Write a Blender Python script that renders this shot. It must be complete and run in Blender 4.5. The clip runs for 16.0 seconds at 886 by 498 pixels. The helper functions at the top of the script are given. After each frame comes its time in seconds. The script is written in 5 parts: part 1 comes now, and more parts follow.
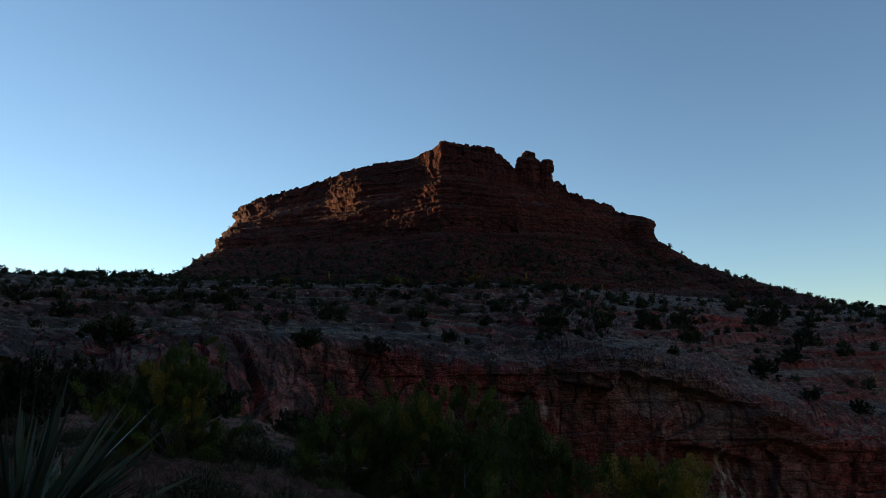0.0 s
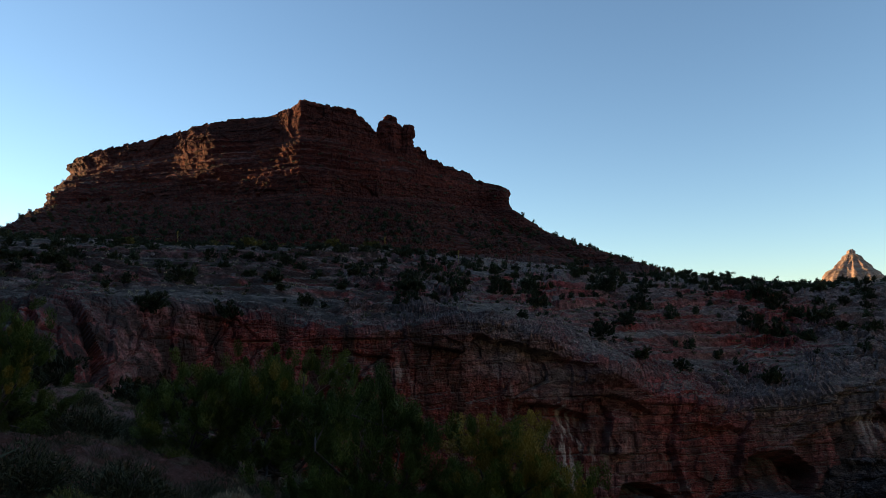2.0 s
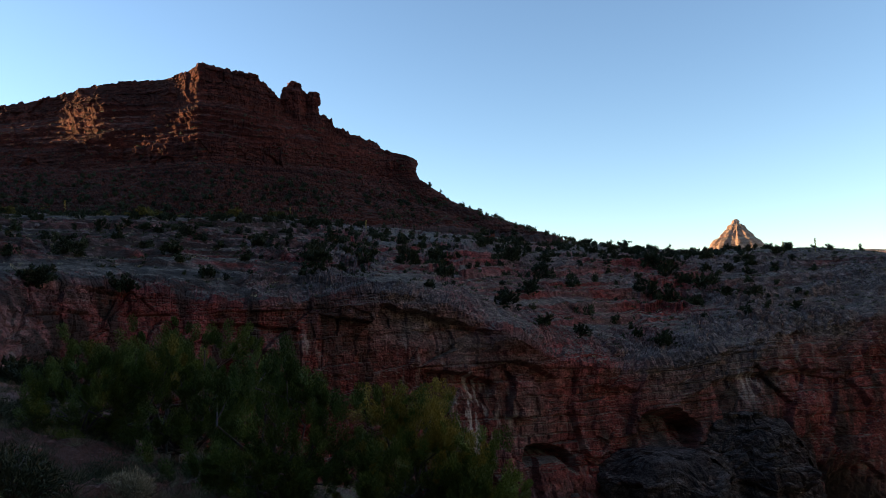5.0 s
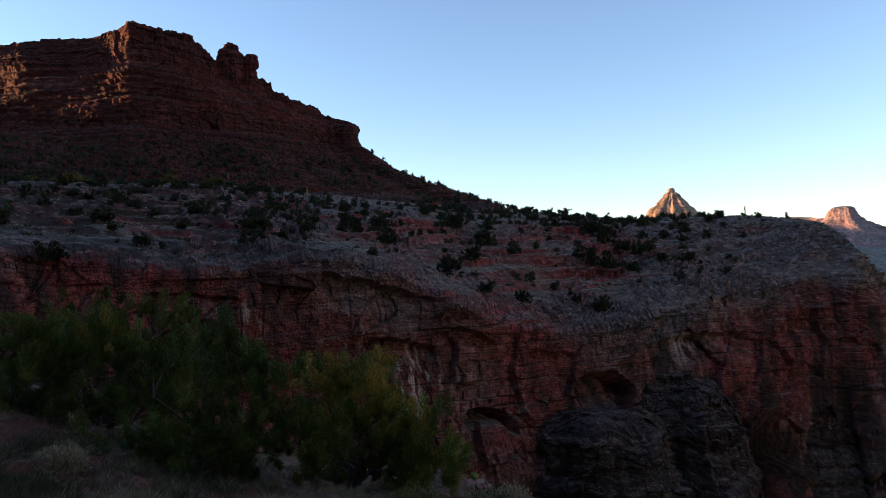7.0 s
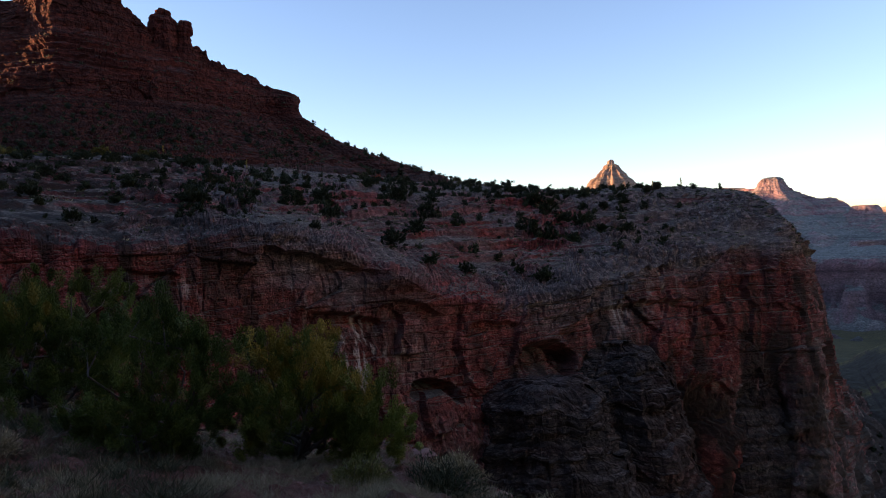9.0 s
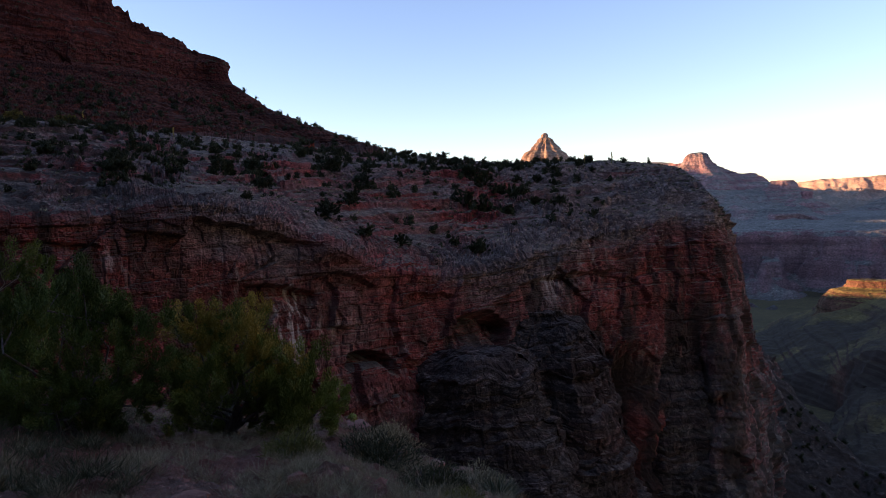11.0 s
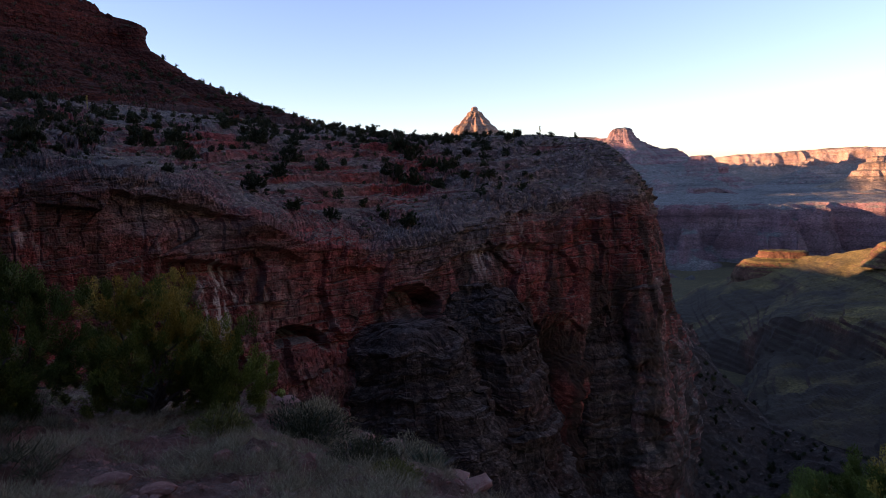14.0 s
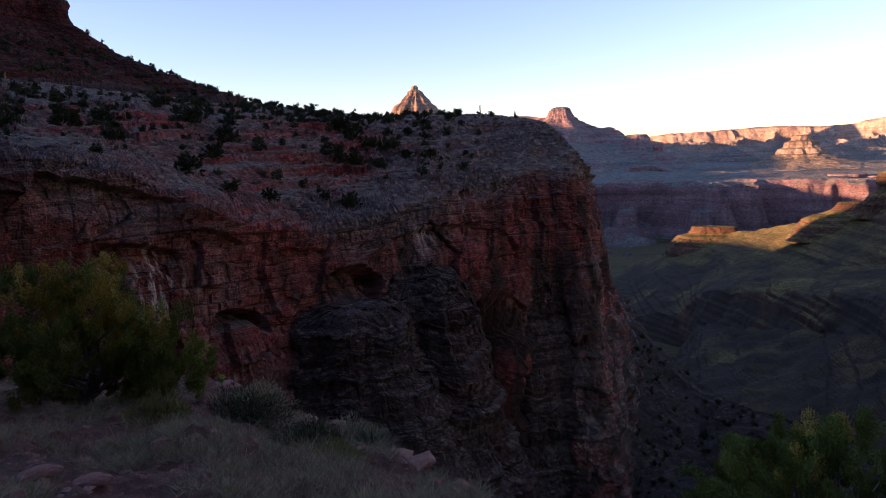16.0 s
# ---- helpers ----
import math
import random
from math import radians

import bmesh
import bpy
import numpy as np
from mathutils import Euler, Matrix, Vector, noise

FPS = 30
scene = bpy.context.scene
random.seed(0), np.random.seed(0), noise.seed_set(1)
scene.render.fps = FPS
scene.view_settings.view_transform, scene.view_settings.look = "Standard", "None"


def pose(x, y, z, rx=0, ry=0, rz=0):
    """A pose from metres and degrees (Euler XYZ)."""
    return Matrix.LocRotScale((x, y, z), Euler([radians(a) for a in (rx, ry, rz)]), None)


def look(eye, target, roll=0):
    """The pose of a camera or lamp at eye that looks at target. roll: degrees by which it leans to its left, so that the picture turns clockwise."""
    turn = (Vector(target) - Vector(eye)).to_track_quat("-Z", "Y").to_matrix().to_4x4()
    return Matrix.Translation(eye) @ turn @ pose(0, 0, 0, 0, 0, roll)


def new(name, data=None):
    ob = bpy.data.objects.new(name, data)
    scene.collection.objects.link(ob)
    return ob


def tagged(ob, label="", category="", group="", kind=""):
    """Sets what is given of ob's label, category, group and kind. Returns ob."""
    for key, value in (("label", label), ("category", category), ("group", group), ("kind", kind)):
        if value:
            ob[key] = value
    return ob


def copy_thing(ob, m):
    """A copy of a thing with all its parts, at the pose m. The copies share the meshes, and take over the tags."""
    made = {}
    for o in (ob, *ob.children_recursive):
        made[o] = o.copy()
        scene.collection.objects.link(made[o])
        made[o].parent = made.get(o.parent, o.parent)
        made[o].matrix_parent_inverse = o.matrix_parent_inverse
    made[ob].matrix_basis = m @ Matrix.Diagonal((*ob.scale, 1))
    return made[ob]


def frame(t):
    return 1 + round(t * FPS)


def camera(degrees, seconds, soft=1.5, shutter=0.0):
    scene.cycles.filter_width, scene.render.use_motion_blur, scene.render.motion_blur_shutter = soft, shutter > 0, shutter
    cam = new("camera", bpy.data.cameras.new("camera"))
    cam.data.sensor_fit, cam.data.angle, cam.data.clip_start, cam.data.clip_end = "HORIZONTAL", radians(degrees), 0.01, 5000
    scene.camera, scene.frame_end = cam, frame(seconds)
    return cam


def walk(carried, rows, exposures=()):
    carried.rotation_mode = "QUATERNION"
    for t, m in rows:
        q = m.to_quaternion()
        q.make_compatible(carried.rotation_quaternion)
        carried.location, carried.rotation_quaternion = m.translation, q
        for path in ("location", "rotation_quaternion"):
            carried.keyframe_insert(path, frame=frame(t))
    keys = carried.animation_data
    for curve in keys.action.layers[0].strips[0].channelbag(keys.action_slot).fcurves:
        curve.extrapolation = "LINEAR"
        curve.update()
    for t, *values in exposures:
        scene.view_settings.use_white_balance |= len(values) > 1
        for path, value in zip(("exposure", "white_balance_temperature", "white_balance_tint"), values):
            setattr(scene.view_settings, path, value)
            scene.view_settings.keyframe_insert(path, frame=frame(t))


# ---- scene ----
cam = camera(65.08, 16.0, 0.4)
EYE = 1.6
# seconds, x, y, yaw, pitch, roll: a slow turn on the spot
ROWS = [
    (0, 0.000, 0.000, -0.00, 10.00, 0.00),
    (0.5, 0.016, -0.000, -3.59, 9.14, 0.02),
    (1, 0.031, -0.002, -7.23, 8.44, -0.06),
    (1.5, 0.041, -0.003, -9.38, 7.62, -0.50),
    (2, 0.051, -0.005, -11.70, 7.01, -0.40),
    (2.5, 0.057, -0.007, -13.28, 6.60, -0.56),
    (3, 0.065, -0.009, -15.12, 6.15, -0.63),
    (3.5, 0.069, -0.010, -15.93, 5.77, -0.91),
    (4, 0.074, -0.011, -17.15, 5.35, -1.11),
    (6.5, 0.096, -0.019, -22.59, 2.48, -1.58),
    (7, 0.101, -0.022, -23.95, 1.64, -1.66),
    (7.5, 0.104, -0.023, -24.56, 1.05, -1.85),
    (8, 0.108, -0.025, -25.63, 0.43, -1.83),
    (8.5, 0.114, -0.028, -27.13, -0.37, -2.04),
    (9, 0.119, -0.030, -28.48, -0.80, -2.26),
    (11.5, 0.143, -0.045, -34.93, -3.83, -1.95),
    (12, 0.147, -0.048, -36.11, -4.23, -1.97),
    (12.5, 0.152, -0.051, -37.37, -4.79, -1.69),
    (13, 0.155, -0.054, -38.23, -5.16, -1.71),
    (13.5, 0.157, -0.055, -38.84, -5.37, -1.70),
    (14, 0.159, -0.057, -39.39, -5.68, -1.83),
    (14.5, 0.160, -0.058, -39.91, -6.08, -2.18),
    (15, 0.164, -0.062, -41.12, -6.86, -2.07),
    (15.5, 0.168, -0.065, -42.36, -7.02, -2.28),
    (16, 0.174, -0.071, -44.12, -7.50, -2.11),
]
EXPOSURES = [(0, 1.27, 6850, 13), (2, 1.63, 6900, 14), (4, 1.89, 6900, 15), (9, 2.08, 7000, 31), (16, 1.95, 6800, 44)]
walk(cam, [(t, pose(x, y, EYE, 90 + pitch, 0, yaw) @ pose(0, 0, 0, 0, 0, roll)) for t, x, y, yaw, pitch, roll in ROWS], EXPOSURES)

# ---- light: a low evening sun ahead and to the left, and the clear sky ----
SUN_LEFT, SUN_UP = 56.0, 5.0
world = bpy.data.worlds.new("world")
scene.world = world
world.use_nodes = True
wn = world.node_tree.nodes
sky = wn.new("ShaderNodeTexSky")
sky.sky_type = "NISHITA"
sky.sun_disc = False
sky.sun_elevation = radians(SUN_UP)
sky.sun_rotation = radians(-SUN_LEFT)
sky.altitude, sky.air_density, sky.dust_density, sky.ozone_density = 1500, 1.0, 0.08, 2.1
wn["Background"].inputs["Strength"].default_value = 0.12
world.node_tree.links.new(sky.outputs[0], wn["Background"].inputs["Color"])
sun = new("sun", bpy.data.lights.new("sun", "SUN"))
sun.data.energy, sun.data.angle, sun.data.color = 4.3, radians(0.5), (1.0, 0.66, 0.31)
sl, su = radians(SUN_LEFT), radians(SUN_UP)
sun.matrix_world = look((-900 * math.sin(sl) * math.cos(su), 900 * math.cos(sl) * math.cos(su), 900 * math.sin(su)), (0, 0, 0))


# ---- noise on arrays ----
def hashed(ix, iy, iz, seed):
    h = (ix.astype(np.int64) * 374761393 + iy.astype(np.int64) * 668265263 + iz.astype(np.int64) * 2147483647 + seed * 1274126177) & 0xFFFFFFFF
    h = ((h ^ (h >> 13)) * 1103515245) & 0xFFFFFFFF
    h = ((h ^ (h >> 16)) * 69069) & 0xFFFFFFFF
    return ((h ^ (h >> 15)) & 0xFFFF) / 32767.5 - 1.0


def vnoise(p, seed=0):
    """Smooth noise from -1 to 1 at the rows of p."""
    f = np.floor(p)
    i = f.astype(np.int64)
    u = p - f
    u = u * u * (3 - 2 * u)
    out = 0
    for dx in (0, 1):
        wx = u[:, 0] if dx else 1 - u[:, 0]
        for dy in (0, 1):
            wy = u[:, 1] if dy else 1 - u[:, 1]
            for dz in (0, 1):
                wz = u[:, 2] if dz else 1 - u[:, 2]
                out = out + wx * wy * wz * hashed(i[:, 0] + dx, i[:, 1] + dy, i[:, 2] + dz, seed)
    return out


def fbm(p, octaves=4, seed=0, gain=0.5):
    total, amp = 0, 1.0
    for k in range(octaves):
        total = total + amp * vnoise(p * 2.03**k, seed + 17 * k)
        amp *= gain
    return total


def strata(z, seed):
    """Ledges by height: hard beds stand out, soft ones lie back."""
    zero = np.zeros_like(z)
    a = vnoise(np.stack([z / 5.2, zero, zero + 3.3], 1), seed)
    b = vnoise(np.stack([z / 2.1, zero, zero + 7.7], 1), seed + 5)
    c = vnoise(np.stack([z / 0.85, zero, zero + 1.1], 1), seed + 9)
    return np.tanh(3 * a) * 0.9 + np.tanh(4 * b) * 0.5 + np.tanh(3 * c) * 0.2


# ---- meshes ----
def grid_mesh(name, pts, nu, nv, mat, attrs=None):
    """A sheet of nv rows of nu points."""
    idx = np.arange(nu * nv).reshape(nv, nu)
    q = np.stack([idx[:-1, :-1], idx[1:, :-1], idx[1:, 1:], idx[:-1, 1:]], -1).reshape(-1, 4)
    me = bpy.data.meshes.new(name)
    me.vertices.add(len(pts))
    me.vertices.foreach_set("co", np.ascontiguousarray(pts, dtype=np.float32).ravel())
    me.loops.add(q.size)
    me.loops.foreach_set("vertex_index", q.astype(np.int32).ravel())
    me.polygons.add(len(q))
    me.polygons.foreach_set("loop_start", np.arange(0, q.size, 4, dtype=np.int32))
    me.update(calc_edges=True)
    for key, values in (attrs or {}).items():
        me.attributes.new(key, "FLOAT", "POINT").data.foreach_set("value", np.ascontiguousarray(values, dtype=np.float32))
    me.materials.append(mat)
    me.validate()
    me.shade_flat()
    return new(name, me)


def plan(line):
    """Points from rows of bearing (degrees to the left), distance and height."""
    a = np.array(line, float)
    b = np.radians(a[:, 0])
    return np.stack([-np.sin(b) * a[:, 1], np.cos(b) * a[:, 1], a[:, 2]], 1)


def smooth_line(p, u):
    """Catmull-Rom through the rows of p at the places u, counted in rows; closes no ring."""
    i = np.clip(np.floor(u).astype(int), 0, len(p) - 2)
    f = (u - i)[:, None]
    ext = np.concatenate([[2 * p[0] - p[1]], p, [2 * p[-1] - p[-2]]])
    a, b, c, d = ext[i], ext[i + 1], ext[i + 2], ext[i + 3]
    k = 0.5 * ((2 * b) + (c - a) * f + (2 * a - 5 * b + 4 * c - d) * f**2 + (3 * b - a - 3 * c + d) * f**3)
    return 0.6 * k + 0.4 * (b + (c - b) * f)


def loft(lines, rows, u):
    """A sheet through plan lines, with rows[k] steps between line k and the next. Gives points, outward normals and the place between lines."""
    curves = [smooth_line(p, u) for p in lines]
    out, where = [], []
    for k, n in enumerate(rows):
        for j in range(n):
            f = j / n
            out.append(curves[k] * (1 - f) + curves[k + 1] * f)
            where.append(np.full(len(u), k + f))
    out.append(curves[-1])
    where.append(np.full(len(u), float(len(rows))))
    g = np.stack(out)
    du, dv = np.gradient(g, axis=1), np.gradient(g, axis=0)
    n = np.cross(dv, du)
    n /= np.linalg.norm(n, axis=2, keepdims=True) + 1e-9
    return g.reshape(-1, 3), n.reshape(-1, 3), np.concatenate(where), len(u), len(out)


def spaced(line, lo, hi, fine, coarse, deep=0.0):
    """Places along a plan line: `fine` steps a degree of bearing between lo and hi, few elsewhere."""
    out = [0.0]
    for k in range(len(line) - 1):
        a, b = line[k][0], line[k + 1][0]
        seen = min(a, b) >= lo and max(a, b) <= hi
        n = max(2, int(abs(a - b) * fine), int(deep * abs(line[k][1] - line[k + 1][1]))) if seen else coarse
        out += [k + (j + 1) / n for j in range(n)]
    return np.array(out)


def mesh_from(name, verts, faces, mat, smooth=False):
    me = bpy.data.meshes.new(name)
    me.from_pydata([tuple(v) for v in verts], [], [tuple(f) for f in faces])
    me.materials.append(mat)
    if smooth:
        me.polygons.foreach_set("use_smooth", [True] * len(me.polygons))
    me.update()
    return me


# ---- materials ----
def shader(name):
    mat = bpy.data.materials.new(name)
    mat.use_nodes = True
    return mat, mat.node_tree.nodes, mat.node_tree.links, mat.node_tree.nodes["Principled BSDF"]


def tex_noise(nodes, links, scale, detail=6.0, rough=0.6, stretch=None):
    co = nodes.new("ShaderNodeTexCoord")
    mp = nodes.new("ShaderNodeMapping")
    mp.inputs["Scale"].default_value = stretch or (1, 1, 1)
    t = nodes.new("ShaderNodeTexNoise")
    t.inputs["Scale"].default_value, t.inputs["Detail"].default_value, t.inputs["Roughness"].default_value = scale, detail, rough
    links.new(co.outputs["Object"], mp.inputs[0])
    links.new(mp.outputs[0], t.inputs["Vector"])
    return t.outputs["Fac"]


def ramp(nodes, links, fac, stops):
    r = nodes.new("ShaderNodeValToRGB")
    while len(r.color_ramp.elements) < len(stops):
        r.color_ramp.elements.new(0.5)
    for e, (pos, col) in zip(r.color_ramp.elements, stops):
        e.position, e.color = pos, (*col, 1)
    links.new(fac, r.inputs[0])
    return r.outputs["Color"]


def mixed(nodes, links, fac, a, b, mode="MIX"):
    m = nodes.new("ShaderNodeMix")
    m.data_type, m.blend_type = "RGBA", mode
    if isinstance(fac, float):
        m.inputs[0].default_value = fac
    else:
        links.new(fac, m.inputs[0])
    for sock, v in ((m.inputs[6], a), (m.inputs[7], b)):
        if isinstance(v, tuple):
            sock.default_value = (*v, 1)
        else:
            links.new(v, sock)
    return m.outputs[2]


def attribute(nodes, name):
    a = nodes.new("ShaderNodeAttribute")
    a.attribute_name = name
    return a.outputs["Fac"]


def upness(nodes, links, lo, hi):
    """0 on steep faces, 1 on flat ground."""
    g = nodes.new("ShaderNodeNewGeometry")
    s = nodes.new("ShaderNodeSeparateXYZ")
    m = nodes.new("ShaderNodeMapRange")
    m.inputs[1].default_value, m.inputs[2].default_value = lo, hi
    links.new(g.outputs["Normal"], s.inputs[0])
    links.new(s.outputs["Z"], m.inputs[0])
    return m.outputs[0]


def bumped(nodes, links, bsdf, fac, strength, distance):
    b = nodes.new("ShaderNodeBump")
    b.inputs["Strength"].default_value, b.inputs["Distance"].default_value = strength, distance
    links.new(fac, b.inputs["Height"])
    links.new(b.outputs[0], bsdf.inputs["Normal"])


def rock_material(name, pale, red, soil, grain, band=0.25, bump=0.5, broken=0.85, bedding=0.35):
    """Bedded rock: pale and red beds, dusty soil on the flats, streaks down the faces."""
    mat, nodes, links, bsdf = shader(name)
    big = tex_noise(nodes, links, 0.06 * grain, 5, 0.6)
    fine = tex_noise(nodes, links, 1.4 * grain, 8, 0.7)
    beds = tex_noise(nodes, links, band * grain, 6, 0.65, (0.12, 0.12, 1.0))
    drip = tex_noise(nodes, links, 0.32 * grain, 6, 0.62, (1, 1, 0.16))
    c_pale = ramp(nodes, links, fine, [(0.25, tuple(0.42 * c for c in pale)), (0.5, pale), (0.8, tuple(min(0.75, 1.5 * c) for c in pale))])
    c_red = ramp(nodes, links, drip, [(0.3, tuple(0.62 * c for c in red)), (0.48, red), (0.72, tuple(min(0.7, 1.3 * c) for c in red))])
    zone = nodes.new("ShaderNodeMath")
    zone.operation = "ADD"
    shift = nodes.new("ShaderNodeMapRange")
    shift.inputs[1].default_value, shift.inputs[2].default_value, shift.inputs[3].default_value, shift.inputs[4].default_value = 0.3, 0.7, -0.45, 0.45
    links.new(beds, shift.inputs[0])
    links.new(attribute(nodes, "red"), zone.inputs[0])
    links.new(shift.outputs[0], zone.inputs[1])
    zone.use_clamp = True
    col = mixed(nodes, links, zone.outputs[0], c_pale, c_red)
    dark = ramp(nodes, links, big, [(0.3, (0.55, 0.5, 0.5)), (0.6, (1, 1, 1))])
    col = mixed(nodes, links, 0.8, col, dark, "MULTIPLY")
    c_soil = ramp(nodes, links, fine, [(0.3, tuple(0.5 * c for c in soil)), (0.55, soil), (0.75, tuple(min(0.7, 1.4 * c) for c in soil))])
    col = mixed(nodes, links, upness(nodes, links, 0.6, 0.9), col, c_soil)
    layers = tex_noise(nodes, links, 0.9 * grain, 4, 0.7, (0.025, 0.025, 1.0))
    col = mixed(nodes, links, bedding, col, ramp(nodes, links, layers, [(0.36, (0.4, 0.38, 0.38)), (0.47, (0.95, 0.95, 0.95)), (0.64, (1.35, 1.3, 1.28))]), "MULTIPLY")
    crack = nodes.new("ShaderNodeTexVoronoi")
    crack.feature = "DISTANCE_TO_EDGE"
    cells = nodes.new("ShaderNodeTexVoronoi")
    co = nodes.new("ShaderNodeTexCoord")
    mp = nodes.new("ShaderNodeMapping")
    mp.inputs["Scale"].default_value = (0.7 * grain, 0.7 * grain, 1.25 * grain)
    warp = nodes.new("ShaderNodeMix")
    warp.data_type, warp.blend_type = "RGBA", "ADD"
    warp.inputs[0].default_value = 0.5
    wob = nodes.new("ShaderNodeTexNoise")
    wob.inputs["Scale"].default_value = 0.8
    links.new(co.outputs["Object"], mp.inputs[0])
    links.new(mp.outputs[0], wob.inputs["Vector"])
    links.new(mp.outputs[0], warp.inputs[6])
    links.new(wob.outputs["Color"], warp.inputs[7])
    for v in (crack, cells):
        links.new(warp.outputs[2], v.inputs["Vector"])
        v.inputs["Scale"].default_value = 1.0
    lines = ramp(nodes, links, crack.outputs["Distance"], [(0.0, (0.35, 0.32, 0.32)), (0.10, (1, 1, 1))])
    col = mixed(nodes, links, 0.7 * broken, col, lines, "MULTIPLY")
    tone = nodes.new("ShaderNodeSeparateColor")
    links.new(cells.outputs["Color"], tone.inputs[0])
    tones = ramp(nodes, links, tone.outputs[0], [(0.0, (0.5, 0.48, 0.48)), (0.5, (0.92, 0.92, 0.92)), (1.0, (1.6, 1.55, 1.5))])
    col = mixed(nodes, links, broken, col, tones, "MULTIPLY")
    fleck = tex_noise(nodes, links, 3.2 * grain, 5, 0.65, (1, 1, 1.5))
    col = mixed(nodes, links, 0.8, col, ramp(nodes, links, fleck, [(0.36, (0.4, 0.38, 0.4)), (0.5, (0.92, 0.92, 0.92)), (0.6, (1.15, 1.13, 1.12)), (0.7, (2.0, 1.9, 1.85))]), "MULTIPLY")
    col = mixed(nodes, links, attribute(nodes, "stain"), col, (0.62, 0.56, 0.50))
    # dark tone attribute: on cliff and hill, shade put into the rock colour
    col = mixed(nodes, links, attribute(nodes, "shade_tone"), col, (0.04, 0.032, 0.027))
    links.new(col, bsdf.inputs["Base Color"])
    bsdf.inputs["Roughness"].default_value = 0.95
    bsdf.inputs["Specular IOR Level"].default_value = 0.15
    rough = tex_noise(nodes, links, 0.55 * grain, 9, 0.75, (1, 1, 1.8))
    bumped(nodes, links, bsdf, rough, bump, 0.9 / grain)
    return mat


WALL_ROCK = rock_material("limestone", (0.25, 0.2, 0.188), (0.3, 0.08, 0.072), (0.21, 0.178, 0.145), 1.0, 0.25, 0.9, 0.7, 0.35)
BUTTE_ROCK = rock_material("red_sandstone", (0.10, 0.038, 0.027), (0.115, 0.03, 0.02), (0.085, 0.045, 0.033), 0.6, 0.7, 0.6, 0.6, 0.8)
# purple-blue tint: distance haze and blue skylight put into the rock colour
FAR_ROCK = rock_material("haze_tinted_rock", (0.29, 0.205, 0.208), (0.23, 0.122, 0.135), (0.19, 0.185, 0.17), 0.06, 0.5, 0.5, 0.2, 0.6)
TEMPLE_ROCK = rock_material("pale_temple_rock", (0.30, 0.22, 0.175), (0.27, 0.17, 0.13), (0.27, 0.205, 0.15), 0.06, 0.5, 0.4, 0.2, 0.5)
RIM_ROCK = rock_material("pale_rim_rock", (0.40, 0.30, 0.25), (0.36, 0.23, 0.19), (0.24, 0.2, 0.165), 0.06, 0.5, 0.4, 0.1, 0.4)
PLATFORM_ROCK = rock_material("shale", (0.12, 0.078, 0.05), (0.115, 0.05, 0.036), (0.19, 0.152, 0.052), 0.18, 0.6, 0.5, 0.3, 0.75)
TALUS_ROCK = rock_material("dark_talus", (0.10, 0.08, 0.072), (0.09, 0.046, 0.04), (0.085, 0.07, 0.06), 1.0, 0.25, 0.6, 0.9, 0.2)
# the buttresses' limestone, with the deep canyon's shade put into its colour
SHADED_ROCK = rock_material("shaded_limestone", (0.088, 0.073, 0.07), (0.08, 0.036, 0.033), (0.125, 0.107, 0.1), 1.0, 0.5, 0.9, 0.8, 0.7)


def soil_material():
    mat, nodes, links, bsdf = shader("red_gravel_soil")
    big = tex_noise(nodes, links, 0.5, 5, 0.6)
    fine = tex_noise(nodes, links, 14, 8, 0.75)
    col = ramp(nodes, links, fine, [(0.3, (0.06, 0.024, 0.016)), (0.5, (0.17, 0.058, 0.036)), (0.66, (0.25, 0.105, 0.075)), (0.8, (0.36, 0.23, 0.19))])
    col = mixed(nodes, links, ramp(nodes, links, big, [(0.4, (0, 0, 0)), (0.65, (0.6, 0.6, 0.6))]), col, (0.1, 0.06, 0.038), "MIX")
    links.new(col, bsdf.inputs["Base Color"])
    bsdf.inputs["Roughness"].default_value = 0.95
    bumped(nodes, links, bsdf, fine, 0.9, 0.09)
    return mat


def leaf_material(name, dark, light, rough=0.7):
    mat, nodes, links, bsdf = shader(name)
    g = nodes.new("ShaderNodeNewGeometry")
    o = nodes.new("ShaderNodeObjectInfo")
    col = ramp(nodes, links, g.outputs["Random Per Island"], [(0.0, dark), (1.0, light)])
    tint = ramp(nodes, links, o.outputs["Random"], [(0.0, (0.75, 0.8, 0.75)), (1.0, (1.15, 1.05, 0.9))])
    links.new(mixed(nodes, links, 1.0, col, tint, "MULTIPLY"), bsdf.inputs["Base Color"])
    bsdf.inputs["Roughness"].default_value = rough
    bsdf.inputs["Specular IOR Level"].default_value = 0.2
    return mat


def plume_material(name, dark, light):
    """Scaly foliage whose sprays differ in age and tone."""
    mat, nodes, links, bsdf = shader(name)
    g = nodes.new("ShaderNodeNewGeometry")
    o = nodes.new("ShaderNodeObjectInfo")
    col = ramp(nodes, links, attribute(nodes, "tone"), [(0.0, dark), (1.0, light)])
    grain = ramp(nodes, links, g.outputs["Random Per Island"], [(0.0, (0.65, 0.65, 0.65)), (1.0, (1.3, 1.3, 1.3))])
    tint = ramp(nodes, links, o.outputs["Random"], [(0.0, (0.75, 0.8, 0.75)), (1.0, (1.15, 1.05, 0.9))])
    col = mixed(nodes, links, 1.0, mixed(nodes, links, 1.0, col, grain, "MULTIPLY"), tint, "MULTIPLY")
    links.new(col, bsdf.inputs["Base Color"])
    bsdf.inputs["Roughness"].default_value = 0.7
    bsdf.inputs["Specular IOR Level"].default_value = 0.2
    return mat


